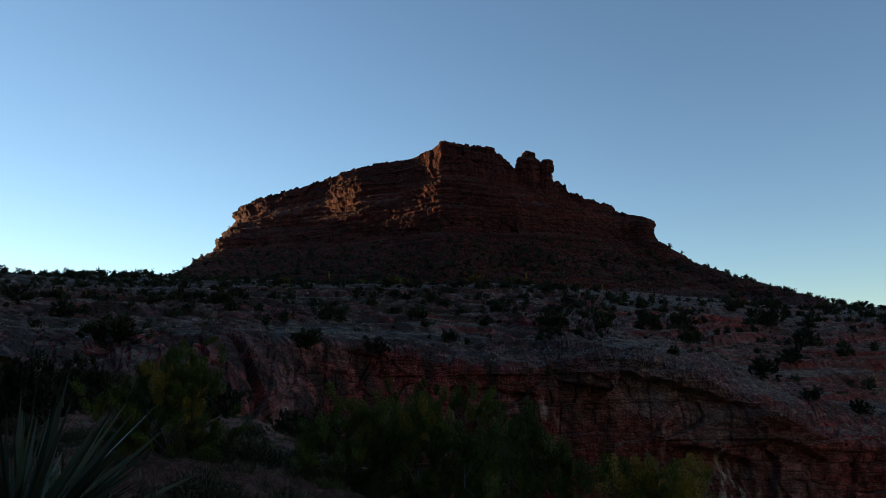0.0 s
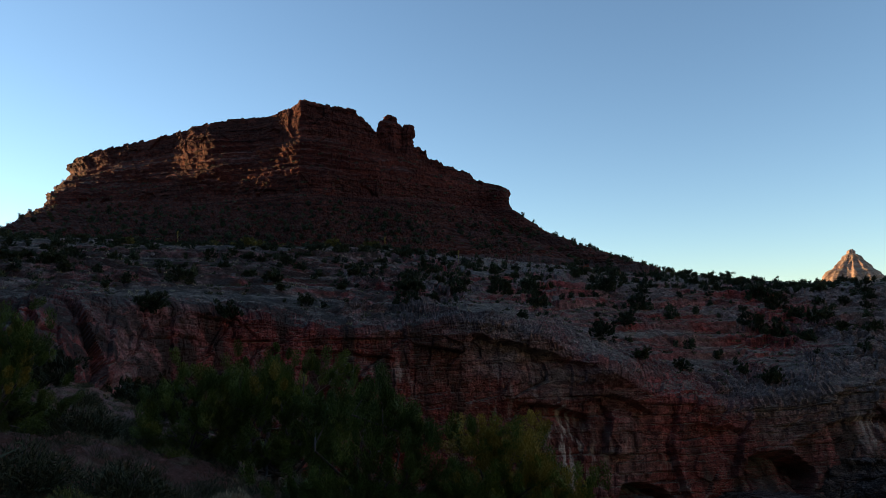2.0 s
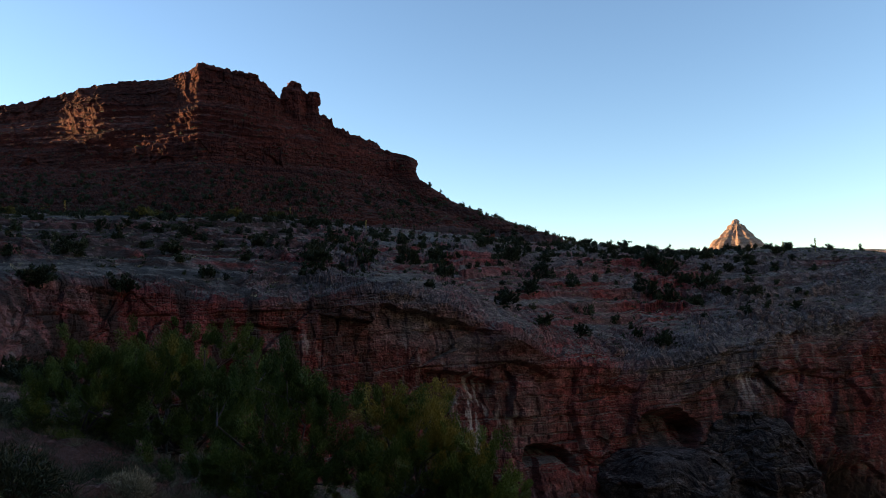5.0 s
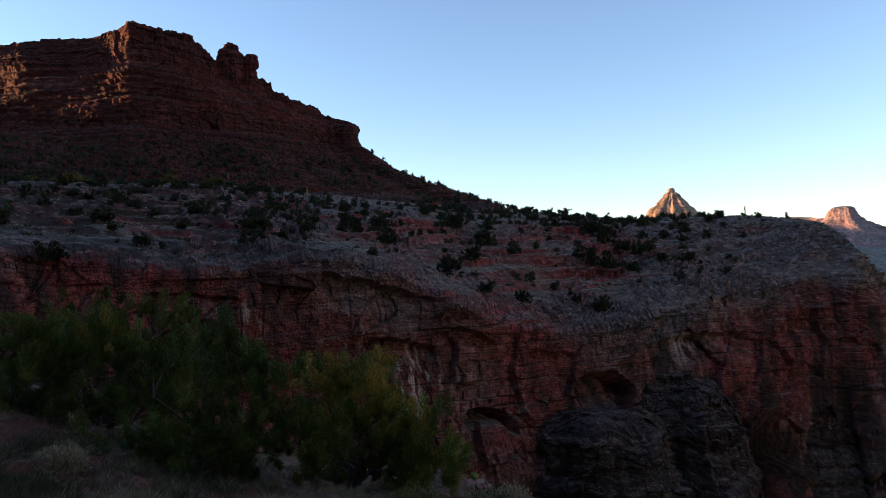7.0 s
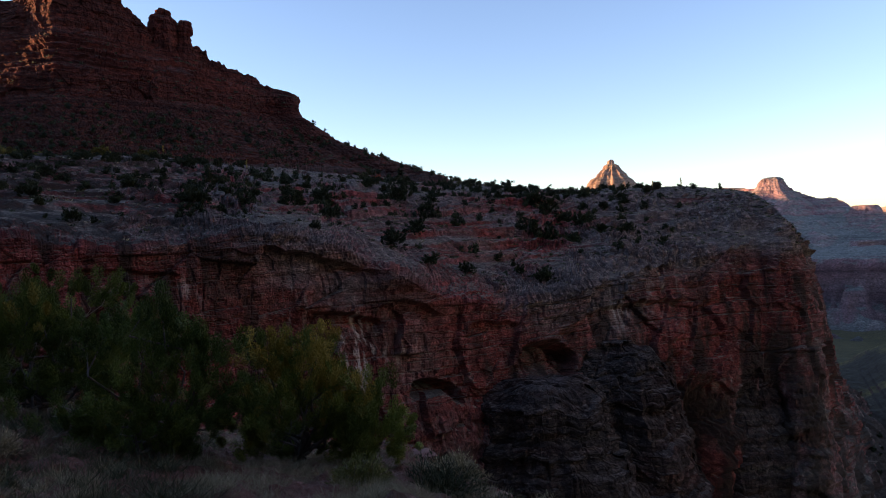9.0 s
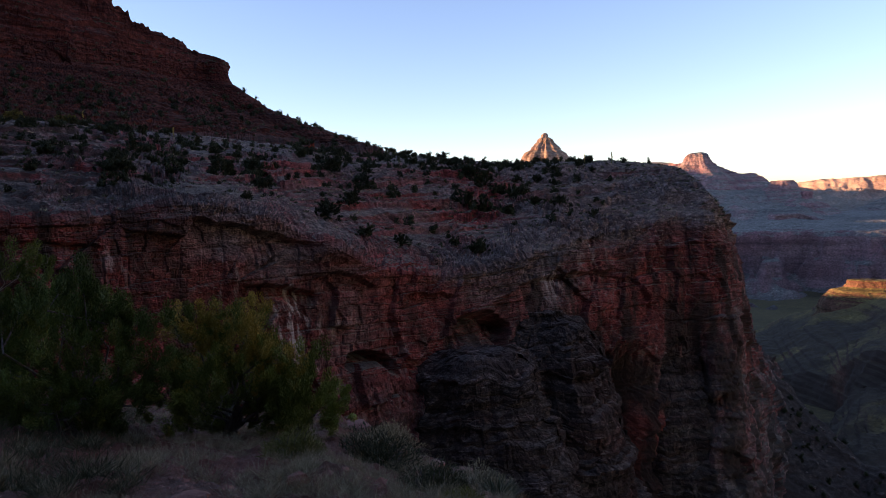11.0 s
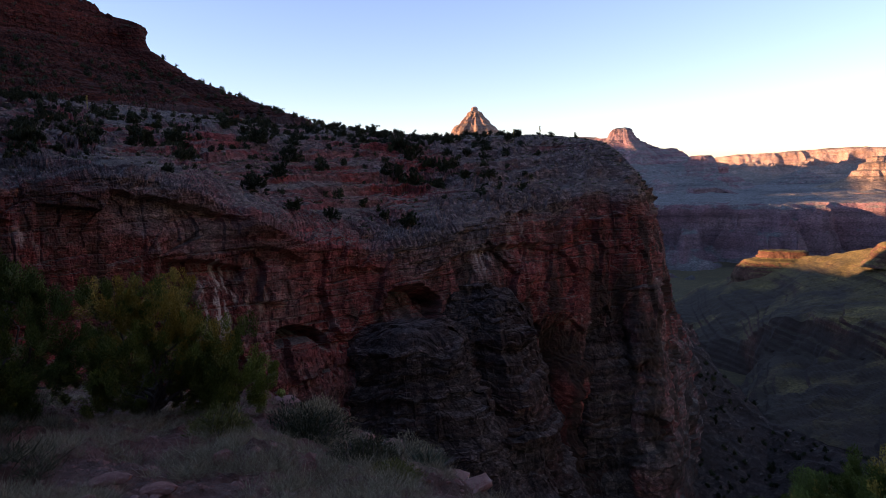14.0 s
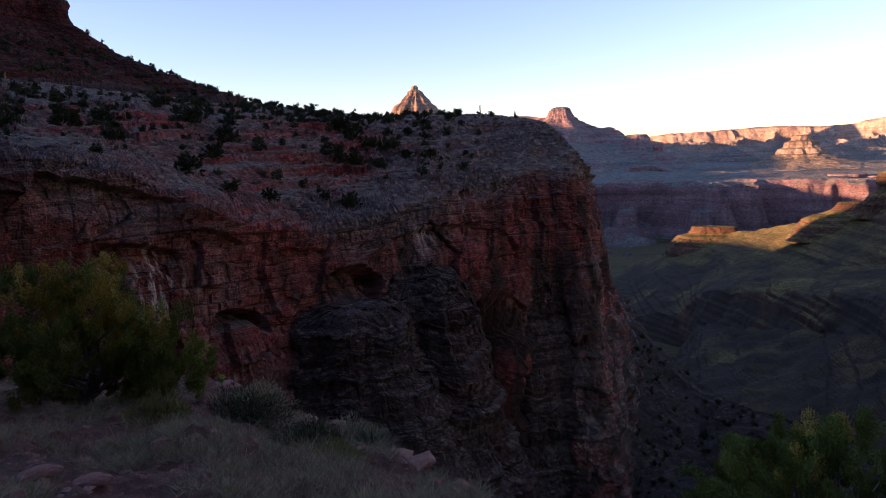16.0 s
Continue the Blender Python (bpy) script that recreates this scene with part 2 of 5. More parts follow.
def bark_material():
    mat, nodes, links, bsdf = shader("grey_bark")
    f = tex_noise(nodes, links, 22, 6, 0.7, (1, 1, 0.15))
    links.new(ramp(nodes, links, f, [(0.3, (0.05, 0.04, 0.035)), (0.7, (0.21, 0.18, 0.16))]), bsdf.inputs["Base Color"])
    bsdf.inputs["Roughness"].default_value = 0.95
    bumped(nodes, links, bsdf, f, 0.5, 0.02)
    return mat


SOIL = soil_material()
BARK = bark_material()
JUNIPER = plume_material("juniper_foliage", (0.05, 0.085, 0.018), (0.21, 0.28, 0.06))
PINYON = plume_material("pinyon_foliage", (0.02, 0.03, 0.015), (0.055, 0.07, 0.032))
JUNIPER_YELLOW = plume_material("yellowed_foliage", (0.28, 0.22, 0.04), (0.5, 0.39, 0.09))
SCRUB = leaf_material("scrub_foliage", (0.035, 0.045, 0.025), (0.10, 0.11, 0.06))
SAGE = leaf_material("dry_grass", (0.13, 0.11, 0.07), (0.6, 0.52, 0.36))
RABBIT = leaf_material("rabbitbrush", (0.09, 0.11, 0.03), (0.22, 0.22, 0.07))
YUCCA = leaf_material("yucca_blade", (0.05, 0.075, 0.05), (0.13, 0.17, 0.11), 0.5)
STALK = leaf_material("dry_stalk", (0.30, 0.22, 0.05), (0.42, 0.32, 0.09))

# ---- the plan: bearing (degrees to the left), distance, height ----
SKYLINE = [(100, 260, 56.9), (70, 300, 51.8), (48, 330, 48.0), (33, 330, 41.5), (25, 330, 42.1), (17, 330, 43.3), (10, 320, 42.6), (3, 310, 41.3), (-3, 310, 41.3), (-9, 310, 40.2), (-14, 310, 39.1), (-17.5, 310, 37.5), (-21, 310, 35.3), (-25, 305, 32.6), (-30, 292, 25.6), (-35, 280, 20.7), (-40, 270, 18.4), (-45, 260, 17.5), (-49, 248, 15.0), (-52.5, 228, 11.4), (-55.3, 202, 1.6), (-54.4, 290, -8.5), (-46, 420, 8.9)]
BENCH = [(100, 150, 17.4), (70, 170, 18.0), (48, 190, 18.9), (33, 200, 21.2), (25, 200, 22.3), (17, 200, 24.4), (10, 200, 25.4), (3, 200, 25.8), (-3, 200, 25.8), (-9, 200, 23.7), (-14, 195, 18.3), (-17.5, 195, 16.9), (-21, 197, 16.1), (-25, 202, 15.0), (-30, 208, 14.0), (-35, 215, 13.6), (-40, 222, 13.6), (-45, 225, 13.4), (-49, 222, 12.1), (-52.5, 213, 9.4), (-55.4, 201, 0.8), (-54.6, 294, -11.2), (-46.6, 425, 3.1)]
RIM = [(100, 70, 3.4), (70, 75, 2.9), (48, 78, 2.8), (33, 80, 2.6), (25, 85, 2.0), (17, 95, 2.9), (10, 105, 4.3), (3, 110, 3.5), (-3, 112, 1.6), (-9, 115, 2.8), (-14, 118, 3.7), (-17.5, 120, 2.9), (-21, 124, -0.1), (-25, 128, -6.0), (-30, 136, -10.8), (-35, 146, -12.5), (-40, 157, -10.5), (-45, 168, -5.7), (-49, 178, -4.6), (-52.5, 188, -2.0), (-55.6, 197, -3.4), (-55, 300, -17.3), (-47.5, 430, -9.7)]
FACE = [(100, 40, 1.6), (70, 45, 0.8), (48, 52, 0.2), (33, 58, -0.4), (25, 64, -1.8), (17, 74, -3.6), (10, 95, -8.4), (3, 104, -14.9), (-3, 108, -19.4), (-9, 111, -22.0), (-14, 114, -24.7), (-17.5, 116, -26.2), (-21, 120, -28.3), (-25, 123, -29.1), (-30, 131, -28.6), (-35, 140, -30.2), (-40, 150, -31.7), (-45, 160, -29.5), (-49, 171, -34.7), (-52.5, 182, -40.4), (-57.2, 193, -30.7), (-57, 310, -55.9), (-50, 440, -52.4)]
FOOT = [(100, 34, 1.0), (70, 38, 0.3), (48, 45, -0.4), (33, 50, -1.0), (25, 54, -4.1), (17, 60, -7.9), (10, 80, -21.3), (3, 92, -35.6), (-3, 98, -46.2), (-9, 100, -51.6), (-14, 103, -57.9), (-17.5, 106, -62.1), (-21, 110, -65.8), (-25, 113, -69.0), (-30, 121, -74.0), (-35, 130, -76.5), (-40, 139, -81.9), (-45, 149, -84.4), (-49, 160, -90.8), (-52.5, 170, -96.5), (-58.8, 178, -93.0), (-59.5, 330, -72.2), (-52, 460, -71.3)]
CAP_EDGE = [(12, 560, 110.5), (17.1, 486.2, 107.6), (15.2, 448.8, 111.8), (10.2, 418.8, 117.0), (6.9, 392.5, 120.1), (4.1, 385, 120.8), (1.6, 368, 120.5), (0.2, 356, 122.8), (-2, 357, 121.7), (-4.2, 365, 121.6), (-5.6, 371, 115.7), (-6.6, 378, 109.3), (-9.15, 382, 108.3), (-10.3, 385, 104.8), (-10.6, 386, 100.7), (-13.9, 395, 95.0), (-14.9, 392, 88.5), (-17.4, 385, 80.6), (-14, 450, 68.9), (-6, 520, 100.8)]
CAP_FOOT = [(12.5, 566.0, 103.4), (16.9, 478.0, 101.0), (14.9, 440.5, 100.6), (10.1, 409.8, 103.7), (6.9, 383.5, 107.4), (4.1, 376.0, 105.9), (1.6, 361.0, 104.4), (0.2, 350.0, 102.6), (-2, 351.0, 102.2), (-4.2, 360.0, 104.1), (-5.6, 366.0, 104.5), (-6.6, 375.0, 105.6), (-9.15, 379.0, 103.2), (-10.3, 383.0, 97.8), (-10.6, 384.0, 96.6), (-13.9, 391.0, 91.2), (-14.9, 389.0, 85.7), (-17.4, 384.0, 79.0), (-14.3, 453.0, 66.9), (-6, 526.0, 94.3)]
TIER_EDGE = [(13, 586.0, 86.0), (18.3, 416.9, 75.1), (15.4, 395.8, 77.1), (10.5, 370.9, 77.1), (6.9, 349.6, 75.3), (4, 335.5, 76.6), (1.6, 324.1, 76.4), (0.2, 317.5, 75.5), (-2, 317.5, 75.5), (-4.2, 323.2, 76.3), (-5.6, 325.1, 76.6), (-6.6, 327.9, 76.7), (-9.15, 334.5, 76.3), (-10.3, 338.3, 76.6), (-11, 340.2, 76.4), (-13.9, 351.5, 76.3), (-15.2, 355.3, 75.9), (-17.1, 361.5, 75.1), (-15, 457.0, 65.8), (-6, 545.0, 78.2)]
TIER_FOOT = [(13.4, 592.0, 78.5), (18.8, 406.5, 66.0), (15.6, 386.8, 68.4), (10.6, 363.6, 67.7), (6.9, 342.3, 65.0), (4, 329.0, 65.5), (1.6, 318.7, 65.2), (0.2, 312.1, 64.5), (-2, 312.1, 63.9), (-4.2, 317.7, 65.0), (-5.6, 319.6, 65.4), (-6.6, 322.4, 66.0), (-9.15, 329.0, 66.2), (-10.3, 332.8, 66.3), (-11, 334.6, 66.1), (-13.9, 345.9, 65.0), (-15.3, 350.6, 64.7), (-17.6, 357.2, 64.6), (-15.2, 460.0, 59.7), (-6, 550.0, 71.1)]
TALUS_MID = [(14, 605.0, 63.1), (20, 381.9, 56.6), (15.8, 357.0, 56.2), (10.8, 332.0, 53.6), (7, 314.3, 51.4), (4, 302.1, 50.5), (1.6, 294.5, 49.9), (0.2, 287.8, 48.7), (-2, 287.8, 48.7), (-4.4, 293.6, 49.1), (-6, 295.4, 48.9), (-7.2, 298.3, 49.4), (-10, 304.9, 49.4), (-11.4, 308.8, 49.4), (-12.4, 311.6, 49.3), (-15.6, 321.1, 49.0), (-17.6, 327.8, 48.8), (-21.2, 338.2, 46.7), (-19, 472.0, 44.6), (-6, 562.0, 58.7)]
TALUS_BASE = [(15, 620.0, 49.3), (22, 349.5, 42.0), (16, 307.2, 39.3), (11, 285.9, 36.8), (7, 274.0, 35.3), (4, 269.8, 34.7), (1.6, 267.9, 34.5), (0.2, 263.2, 33.9), (-2, 262.3, 33.8), (-4.6, 266.0, 34.2), (-6.4, 267.0, 33.9), (-8, 267.9, 33.6), (-11, 269.8, 33.3), (-13, 272.6, 32.6), (-15, 275.4, 32.5), (-19, 281.1, 32.1), (-23, 284.8, 30.0), (-29, 282.0, 25.3), (-26, 490.0, 27.3), (-6, 576.0, 45.9)]
RANGE_CREST = [(-40, 3500, 136.1), (-46, 3500, 160.5), (-50, 3500, 194.2), (-51.8, 3500, 191.2), (-52.3, 3450, 176.4), (-53.7, 3450, 176.4), (-55, 3450, 188.4), (-56, 3440, 145.8), (-57, 3400, 123.3), (-58.2, 3370, 110.5), (-58.8, 3350, 89.3), (-59.3, 3300, 59.2), (-60.5, 3300, 36.2), (-61, 3300, 7.4), (-63, 3250, -60.8), (-66, 3250, -89.2), (-70, 3250, -94.9), (-76, 3250, -89.2), (-90, 3250, -89.2)]
RANGE_CLIFF = [(-40, 3410, 73.0), (-46, 3410, 96.8), (-50, 3410, 129.6), (-51.8, 3410, 126.6), (-52.3, 3360, 113.1), (-53.7, 3360, 113.1), (-55, 3360, 124.8), (-56, 3350, 83.5), (-57, 3310, 62.3), (-58.2, 3280, 50.3), (-58.8, 3260, 30.0), (-59.3, 3210, 1.6), (-60.5, 3210, -20.8), (-61, 3210, -4.0), (-63, 3160, -70.1), (-66, 3160, -97.7), (-70, 3160, -103.2), (-76, 3160, -97.7), (-90, 3160, -97.7)]
RANGE_SLOPE = [(-40, 3000, -24.6), (-46, 3000, -24.6), (-50, 3000, -24.6), (-51.8, 3000, -24.6), (-52.3, 2950, -24.1), (-53.7, 2950, -24.1), (-55, 2950, -24.1), (-56, 2940, -24.1), (-57, 2900, -23.7), (-58.2, 2870, -58.5), (-58.8, 2850, -58.1), (-59.3, 2800, -57.1), (-60.5, 2800, -57.1), (-61, 2800, -57.1), (-63, 2750, -92.0), (-66, 2750, -92.0), (-70, 2750, -92.0), (-76, 2750, -92.0), (-90, 2750, -92.0)]
INNER_EDGE = [(-40, 2600, -89.2), (-46, 2600, -98.3), (-50, 2600, -102.8), (-51.8, 2600, -102.8), (-52.3, 2600, -107.4), (-53.7, 2600, -107.4), (-55, 2620, -112.8), (-57, 2650, -114.1), (-58.9, 2600, -116.5), (-59.6, 2560, -114.6), (-60.4, 2480, -98.0), (-61.2, 2400, -88.5), (-62.4, 2350, -80.5), (-63.9, 2370, -79.1), (-64.8, 2430, -89.6), (-66, 2410, -88.9), (-67.5, 2470, -97.6), (-69.3, 2420, -104.1), (-70.3, 2480, -106.7), (-71.5, 2430, -106.6), (-72.7, 2460, -105.8), (-75, 2400, -101.1), (-90, 2400, -99.0)]
INNER_FOOT = [(-40, 2530, -206.4), (-46, 2530, -206.4), (-50, 2530, -206.4), (-51.8, 2530, -206.4), (-52.3, 2530, -206.4), (-53.7, 2530, -206.4), (-55, 2550, -208.0), (-57, 2580, -210.5), (-58.9, 2530, -206.4), (-59.6, 2490, -203.1), (-60.4, 2410, -196.5), (-61.2, 2330, -190.0), (-62.4, 2280, -185.9), (-63.9, 2300, -187.5), (-64.8, 2360, -192.4), (-66, 2340, -190.8), (-67.5, 2400, -195.7), (-69.3, 2350, -191.6), (-70.3, 2410, -196.5), (-71.5, 2360, -192.4), (-72.7, 2390, -194.9), (-75, 2330, -190.0), (-90, 2330, -190.0)]
INNER_TALUS = [(-40, 2270, -237.0), (-46, 2270, -237.0), (-50, 2270, -237.0), (-51.8, 2270, -237.0), (-52.3, 2270, -237.0), (-53.7, 2270, -237.0), (-55, 2290, -239.1), (-57, 2320, -242.2), (-58.9, 2270, -237.0), (-59.6, 2230, -232.8), (-60.4, 2150, -224.4), (-61.2, 2070, -216.0), (-62.4, 2020, -210.7), (-63.9, 2040, -212.8), (-64.8, 2100, -219.1), (-66, 2080, -217.0), (-67.5, 2140, -223.3), (-69.3, 2090, -218.1), (-70.3, 2150, -224.4), (-71.5, 2100, -219.1), (-72.7, 2130, -222.3), (-75, 2070, -216.0), (-90, 2070, -216.0)]
INNER_FLOOR = [(-40, 1640, -305.3), (-46, 1640, -305.3), (-50, 1640, -305.3), (-51.8, 1640, -305.3), (-52.3, 1640, -305.3), (-53.7, 1640, -305.3), (-55, 1640, -305.3), (-57, 1640, -305.3), (-58.9, 1640, -305.3), (-59.6, 1640, -305.3), (-60.4, 1640, -305.3), (-61.2, 1640, -305.3), (-62.4, 1640, -305.3), (-63.9, 1640, -305.3), (-64.8, 1640, -305.3), (-66, 1640, -305.3), (-67.5, 1640, -305.3), (-69.3, 1640, -305.3), (-70.3, 1640, -305.3), (-71.5, 1640, -305.3), (-72.7, 1640, -305.3), (-75, 1640, -305.3), (-90, 1640, -305.3)]
PALISADE_TOP = [(-54, 4750, 84.5), (-58, 4750, 84.5), (-61, 4750, 84.5), (-64, 4700, 95.9), (-67, 4750, 105.2), (-70, 4700, 108.3), (-73, 4700, 95.9), (-74.5, 4650, 107.1), (-76, 4600, 126.1), (-78, 4500, 135.2), (-84, 4500, 143.0), (-100, 4500, 143.0)]
PALISADE_FOOT = [(-54, 4690, 26.2), (-58, 4690, 26.2), (-61, 4690, 26.2), (-64, 4640, 25.9), (-67, 4690, 26.2), (-70, 4640, 25.9), (-73, 4640, 25.9), (-74.5, 4590, 25.6), (-76, 4540, 25.4), (-78, 4440, 24.8), (-84, 4440, 24.8), (-100, 4440, 24.8)]
PALISADE_SLOPE = [(-54, 4250, -50.3), (-58, 4250, -50.3), (-61, 4250, -50.3), (-64, 4200, -49.7), (-67, 4250, -50.3), (-70, 4200, -49.7), (-73, 4200, -49.7), (-74.5, 4150, -49.1), (-76, 4100, -48.5), (-78, 4000, -47.3), (-84, 4000, -47.3), (-100, 4000, -47.3)]
PALISADE_BASE = [(-54, 3600, -99.0), (-58, 3600, -99.0), (-61, 3600, -99.0), (-64, 3600, -99.0), (-67, 3600, -99.0), (-70, 3600, -99.0), (-73, 3600, -99.0), (-74.5, 3600, -99.0), (-76, 3600, -99.0), (-78, 3600, -99.0), (-84, 3600, -99.0), (-100, 3600, -99.0)]
HILL_BACK = [(-56, 1600, -338.5), (-58.2, 1570, -315.0), (-59.5, 1550, -285.7), (-61.5, 1520, -258.2), (-63, 1490, -225.1), (-65, 1460, -211.4), (-67, 1430, -199.4), (-68.5, 1400, -192.7), (-71.5, 1350, -170.1), (-73.6, 1310, -145.3), (-75.3, 1280, -128.4), (-76.8, 1250, -110.0), (-79, 1200, -71.8), (-85, 1150, -28.5), (-100, 1050, 10.8), (-120, 1000, 45.3)]
HILL_CREST = [(-56, 1250, -230.1), (-58.2, 1220, -211.3), (-59.5, 1200, -188.5), (-61.5, 1170, -167.0), (-63, 1140, -141.4), (-65, 1110, -130.8), (-67, 1080, -121.5), (-68.5, 1050, -116.2), (-71.5, 1000, -99.1), (-73.6, 960, -80.7), (-75.3, 930, -68.3), (-76.8, 900, -55.0), (-79, 850, -28.1), (-85, 800, 1.6), (-100, 700, 26.0), (-120, 650, 47.1)]
HILL_UPPER = [(-56, 1080, -200.5), (-58.2, 1050, -194.9), (-59.5, 1030, -191.2), (-61.5, 1000, -167.5), (-63, 970, -162.5), (-65, 940, -157.4), (-67, 910, -139.3), (-68.5, 880, -134.6), (-71.5, 830, -126.9), (-73.6, 790, -120.7), (-75.3, 760, -116.1), (-76.8, 730, -111.4), (-79, 680, -103.7), (-85, 630, -95.9), (-100, 530, -80.4), (-120, 480, -72.7)]
HILL_LEDGE = [(-56, 910, -211.8), (-58.2, 880, -204.8), (-59.5, 860, -200.1), (-61.5, 830, -187.0), (-63, 800, -180.2), (-65, 770, -148.1), (-67, 740, -142.2), (-68.5, 710, -136.4), (-71.5, 660, -126.7), (-73.6, 620, -118.9), (-75.3, 590, -113.1), (-76.8, 560, -107.3), (-79, 510, -97.5), (-85, 460, -87.8), (-100, 360, -68.4), (-120, 310, -58.7)]
HILL_STEP = [(-56, 875, -246.0), (-58.2, 845, -237.5), (-59.5, 825, -231.9), (-61.5, 795, -223.4), (-63, 765, -214.9), (-65, 735, -176.2), (-67, 705, -169.0), (-68.5, 675, -161.7), (-71.5, 625, -149.6), (-73.6, 585, -139.9), (-75.3, 555, -132.7), (-76.8, 525, -125.4), (-79, 475, -113.3), (-85, 425, -101.2), (-100, 325, -77.0), (-120, 275, -64.9)]
HILL_BASE = [(-56, 450, -180.2), (-58.2, 439.2, -175.8), (-59.5, 432, -172.9), (-61.5, 421.2, -168.6), (-63, 410.4, -164.2), (-65, 399.6, -159.8), (-67, 388.8, -155.5), (-68.5, 378, -151.1), (-71.5, 360, -143.8), (-73.6, 345.6, -138.0), (-75.3, 334.8, -133.7), (-76.8, 324, -129.3), (-79, 306, -122.0), (-85, 288, -114.8), (-100, 252, -100.2), (-120, 234, -92.9)]
SPUR_BACK = [(-54, 410, -96.8), (-57, 400, -106.3), (-58.8, 390, -113.9), (-61, 380, -127.0), (-64.8, 360, -144.6), (-68, 348, -144.7), (-72.5, 340, -146.2), (-80, 330, -152.3), (-95, 310, -159.8), (-120, 310, -159.8)]
SPUR_CREST = [(-54, 320, -54.8), (-57, 310, -62.0), (-58.8, 300, -67.7), (-61, 290, -77.2), (-64.8, 270, -89.3), (-68, 258, -88.8), (-72.5, 250, -89.4), (-80, 240, -92.9), (-95, 220, -96.4), (-120, 220, -96.4)]
SPUR_FRONT = [(-54, 240, -81.0), (-57, 230, -84.9), (-58.8, 220, -87.3), (-61, 210, -92.8), (-64.8, 190, -97.7), (-68, 178, -94.2), (-72.5, 170, -92.6), (-80, 160, -92.6), (-95, 140, -89.3), (-120, 140, -89.3)]
SPUR_FOOT = [(-54, 170, -131.2), (-57, 160, -123.4), (-58.8, 150, -115.6), (-61, 140, -107.8), (-64.8, 120, -92.2), (-68, 108, -82.8), (-72.5, 100, -76.5), (-80, 90, -68.7), (-95, 70, -53.1), (-120, 70, -53.1)]


def cells2(a, b, seed):
    """Cells of a jittered plane lattice: distance to the nearest seed, gap to the second, a number for the cell, and the way across it."""
    ia, ib = np.floor(a).astype(np.int64), np.floor(b).astype(np.int64)
    f1, f2, cell, da = np.full(len(a), 9.0), np.full(len(a), 9.0), np.zeros(len(a)), np.zeros(len(a))
    zero = ia * 0
    for i_ in (-1, 0, 1):
        for j_ in (-1, 0, 1):
            i, j = ia + i_, ib + j_
            h = hashed(i, j, zero, seed)
            xa = a - (i + 0.5 + 0.45 * h)
            d = np.hypot(xa, b - (j + 0.5 + 0.45 * hashed(i, j, zero, seed + 101)))
            near = d < f1
            f2 = np.where(near, f1, np.minimum(f2, d))
            cell = np.where(near, hashed(i, j, zero, seed + 303), cell)
            da = np.where(near, xa, da)
            f1 = np.where(near, d, f1)
    return f1, f2 - f1, cell, da


def surface_run(p, nu, nv, row):
    """Metres along a sheet's row, and down each of its columns."""
    g = p.reshape(nv, nu, 3)
    s_ = np.concatenate([[0], np.cumsum(np.linalg.norm(np.diff(g[row], axis=0), axis=1))])
    l_ = np.concatenate([np.zeros((1, nu)), np.cumsum(np.linalg.norm(np.diff(g, axis=0), axis=2), axis=0)])
    return np.tile(s_, nv), l_.ravel()


def joints(s, z, wide, high, seed):
    """Courses of jointed rock: a number for each block, and how near the point is to a joint, in metres."""
    zero = np.zeros_like(z)
    zr = z / high + 0.45 * vnoise(np.stack([z / (2.3 * high), zero, zero], 1), seed)
    row = np.floor(zr)
    run = s / (wide * (0.7 + 0.3 * hashed(row, zero, zero, seed + 1))) + 5.1 * hashed(row, zero, zero, seed + 2)
    run = run + 0.3 * vnoise(np.stack([run / 2.2, row * 7.7, zero], 1), seed + 5)
    col = np.floor(run)
    gap = np.minimum(np.minimum(zr - row, row + 1 - zr) * high, np.minimum(run - col, col + 1 - run) * wide)
    return hashed(col, row, zero, seed + 3), gap


def cliff_relief(p, s, big, facet, beds, block, fine, seed, tall=14.0):
    """How far a jointed cliff stands out: great leaning slabs, smaller ones, beds, blocks and grain."""
    z = p[:, 2] + 1.2 * vnoise(p / 40.0, seed) + 0.3 * vnoise(p / 4.0, seed + 21)
    q = s + 0.45 * vnoise(p / 7.0, seed + 22) + 0.25 * vnoise(p / 1.8, seed + 23)
    d = big * fbm(p / np.array([30.0, 30.0, 22.0]), 3, seed + 1)
    for wide, high, k in ((9.0, tall, 1.0), (3.4, 0.42 * tall, 0.4)):
        _, gap, cell, across = cells2(q / wide, z / high, seed + int(wide))
        d = d + facet * k * (0.8 * cell + 1.3 * np.sin(cell * 37.0) * across - 0.2 * np.clip(1 - gap * 22, 0, 1))
    d = d + beds * strata(z, seed + 3) * np.clip(0.5 + 0.9 * vnoise(p / np.array([18.0, 18.0, 9.0]), seed + 2), 0.1, 1)
    some = np.clip(0.5 + 1.4 * vnoise(p / 11.0, seed + 24), 0, 1)
    cell, gap = joints(q + 17, z, 6.5, 4.0, seed + 13)
    d = d + block * (0.55 * cell - 0.7 * np.clip(1 - gap / 0.22, 0, 1) * np.clip(0.4 + 1.5 * vnoise(p / 8.0, seed + 25), 0, 1))
    cell, gap = joints(q, z, 2.6, 1.5, seed + 12)
    d = d + block * some * (0.4 * cell - 0.45 * np.clip(1 - gap / 0.14, 0, 1))
    cell, gap = joints(q + 31, z, 1.2, 0.62, seed + 17)
    d = d + 0.45 * block * (1.15 - some) * (0.4 * cell - 0.45 * np.clip(1 - gap / 0.1, 0, 1))
    return d + fine * fbm(p / 1.7, 4, seed + 9, 0.6)


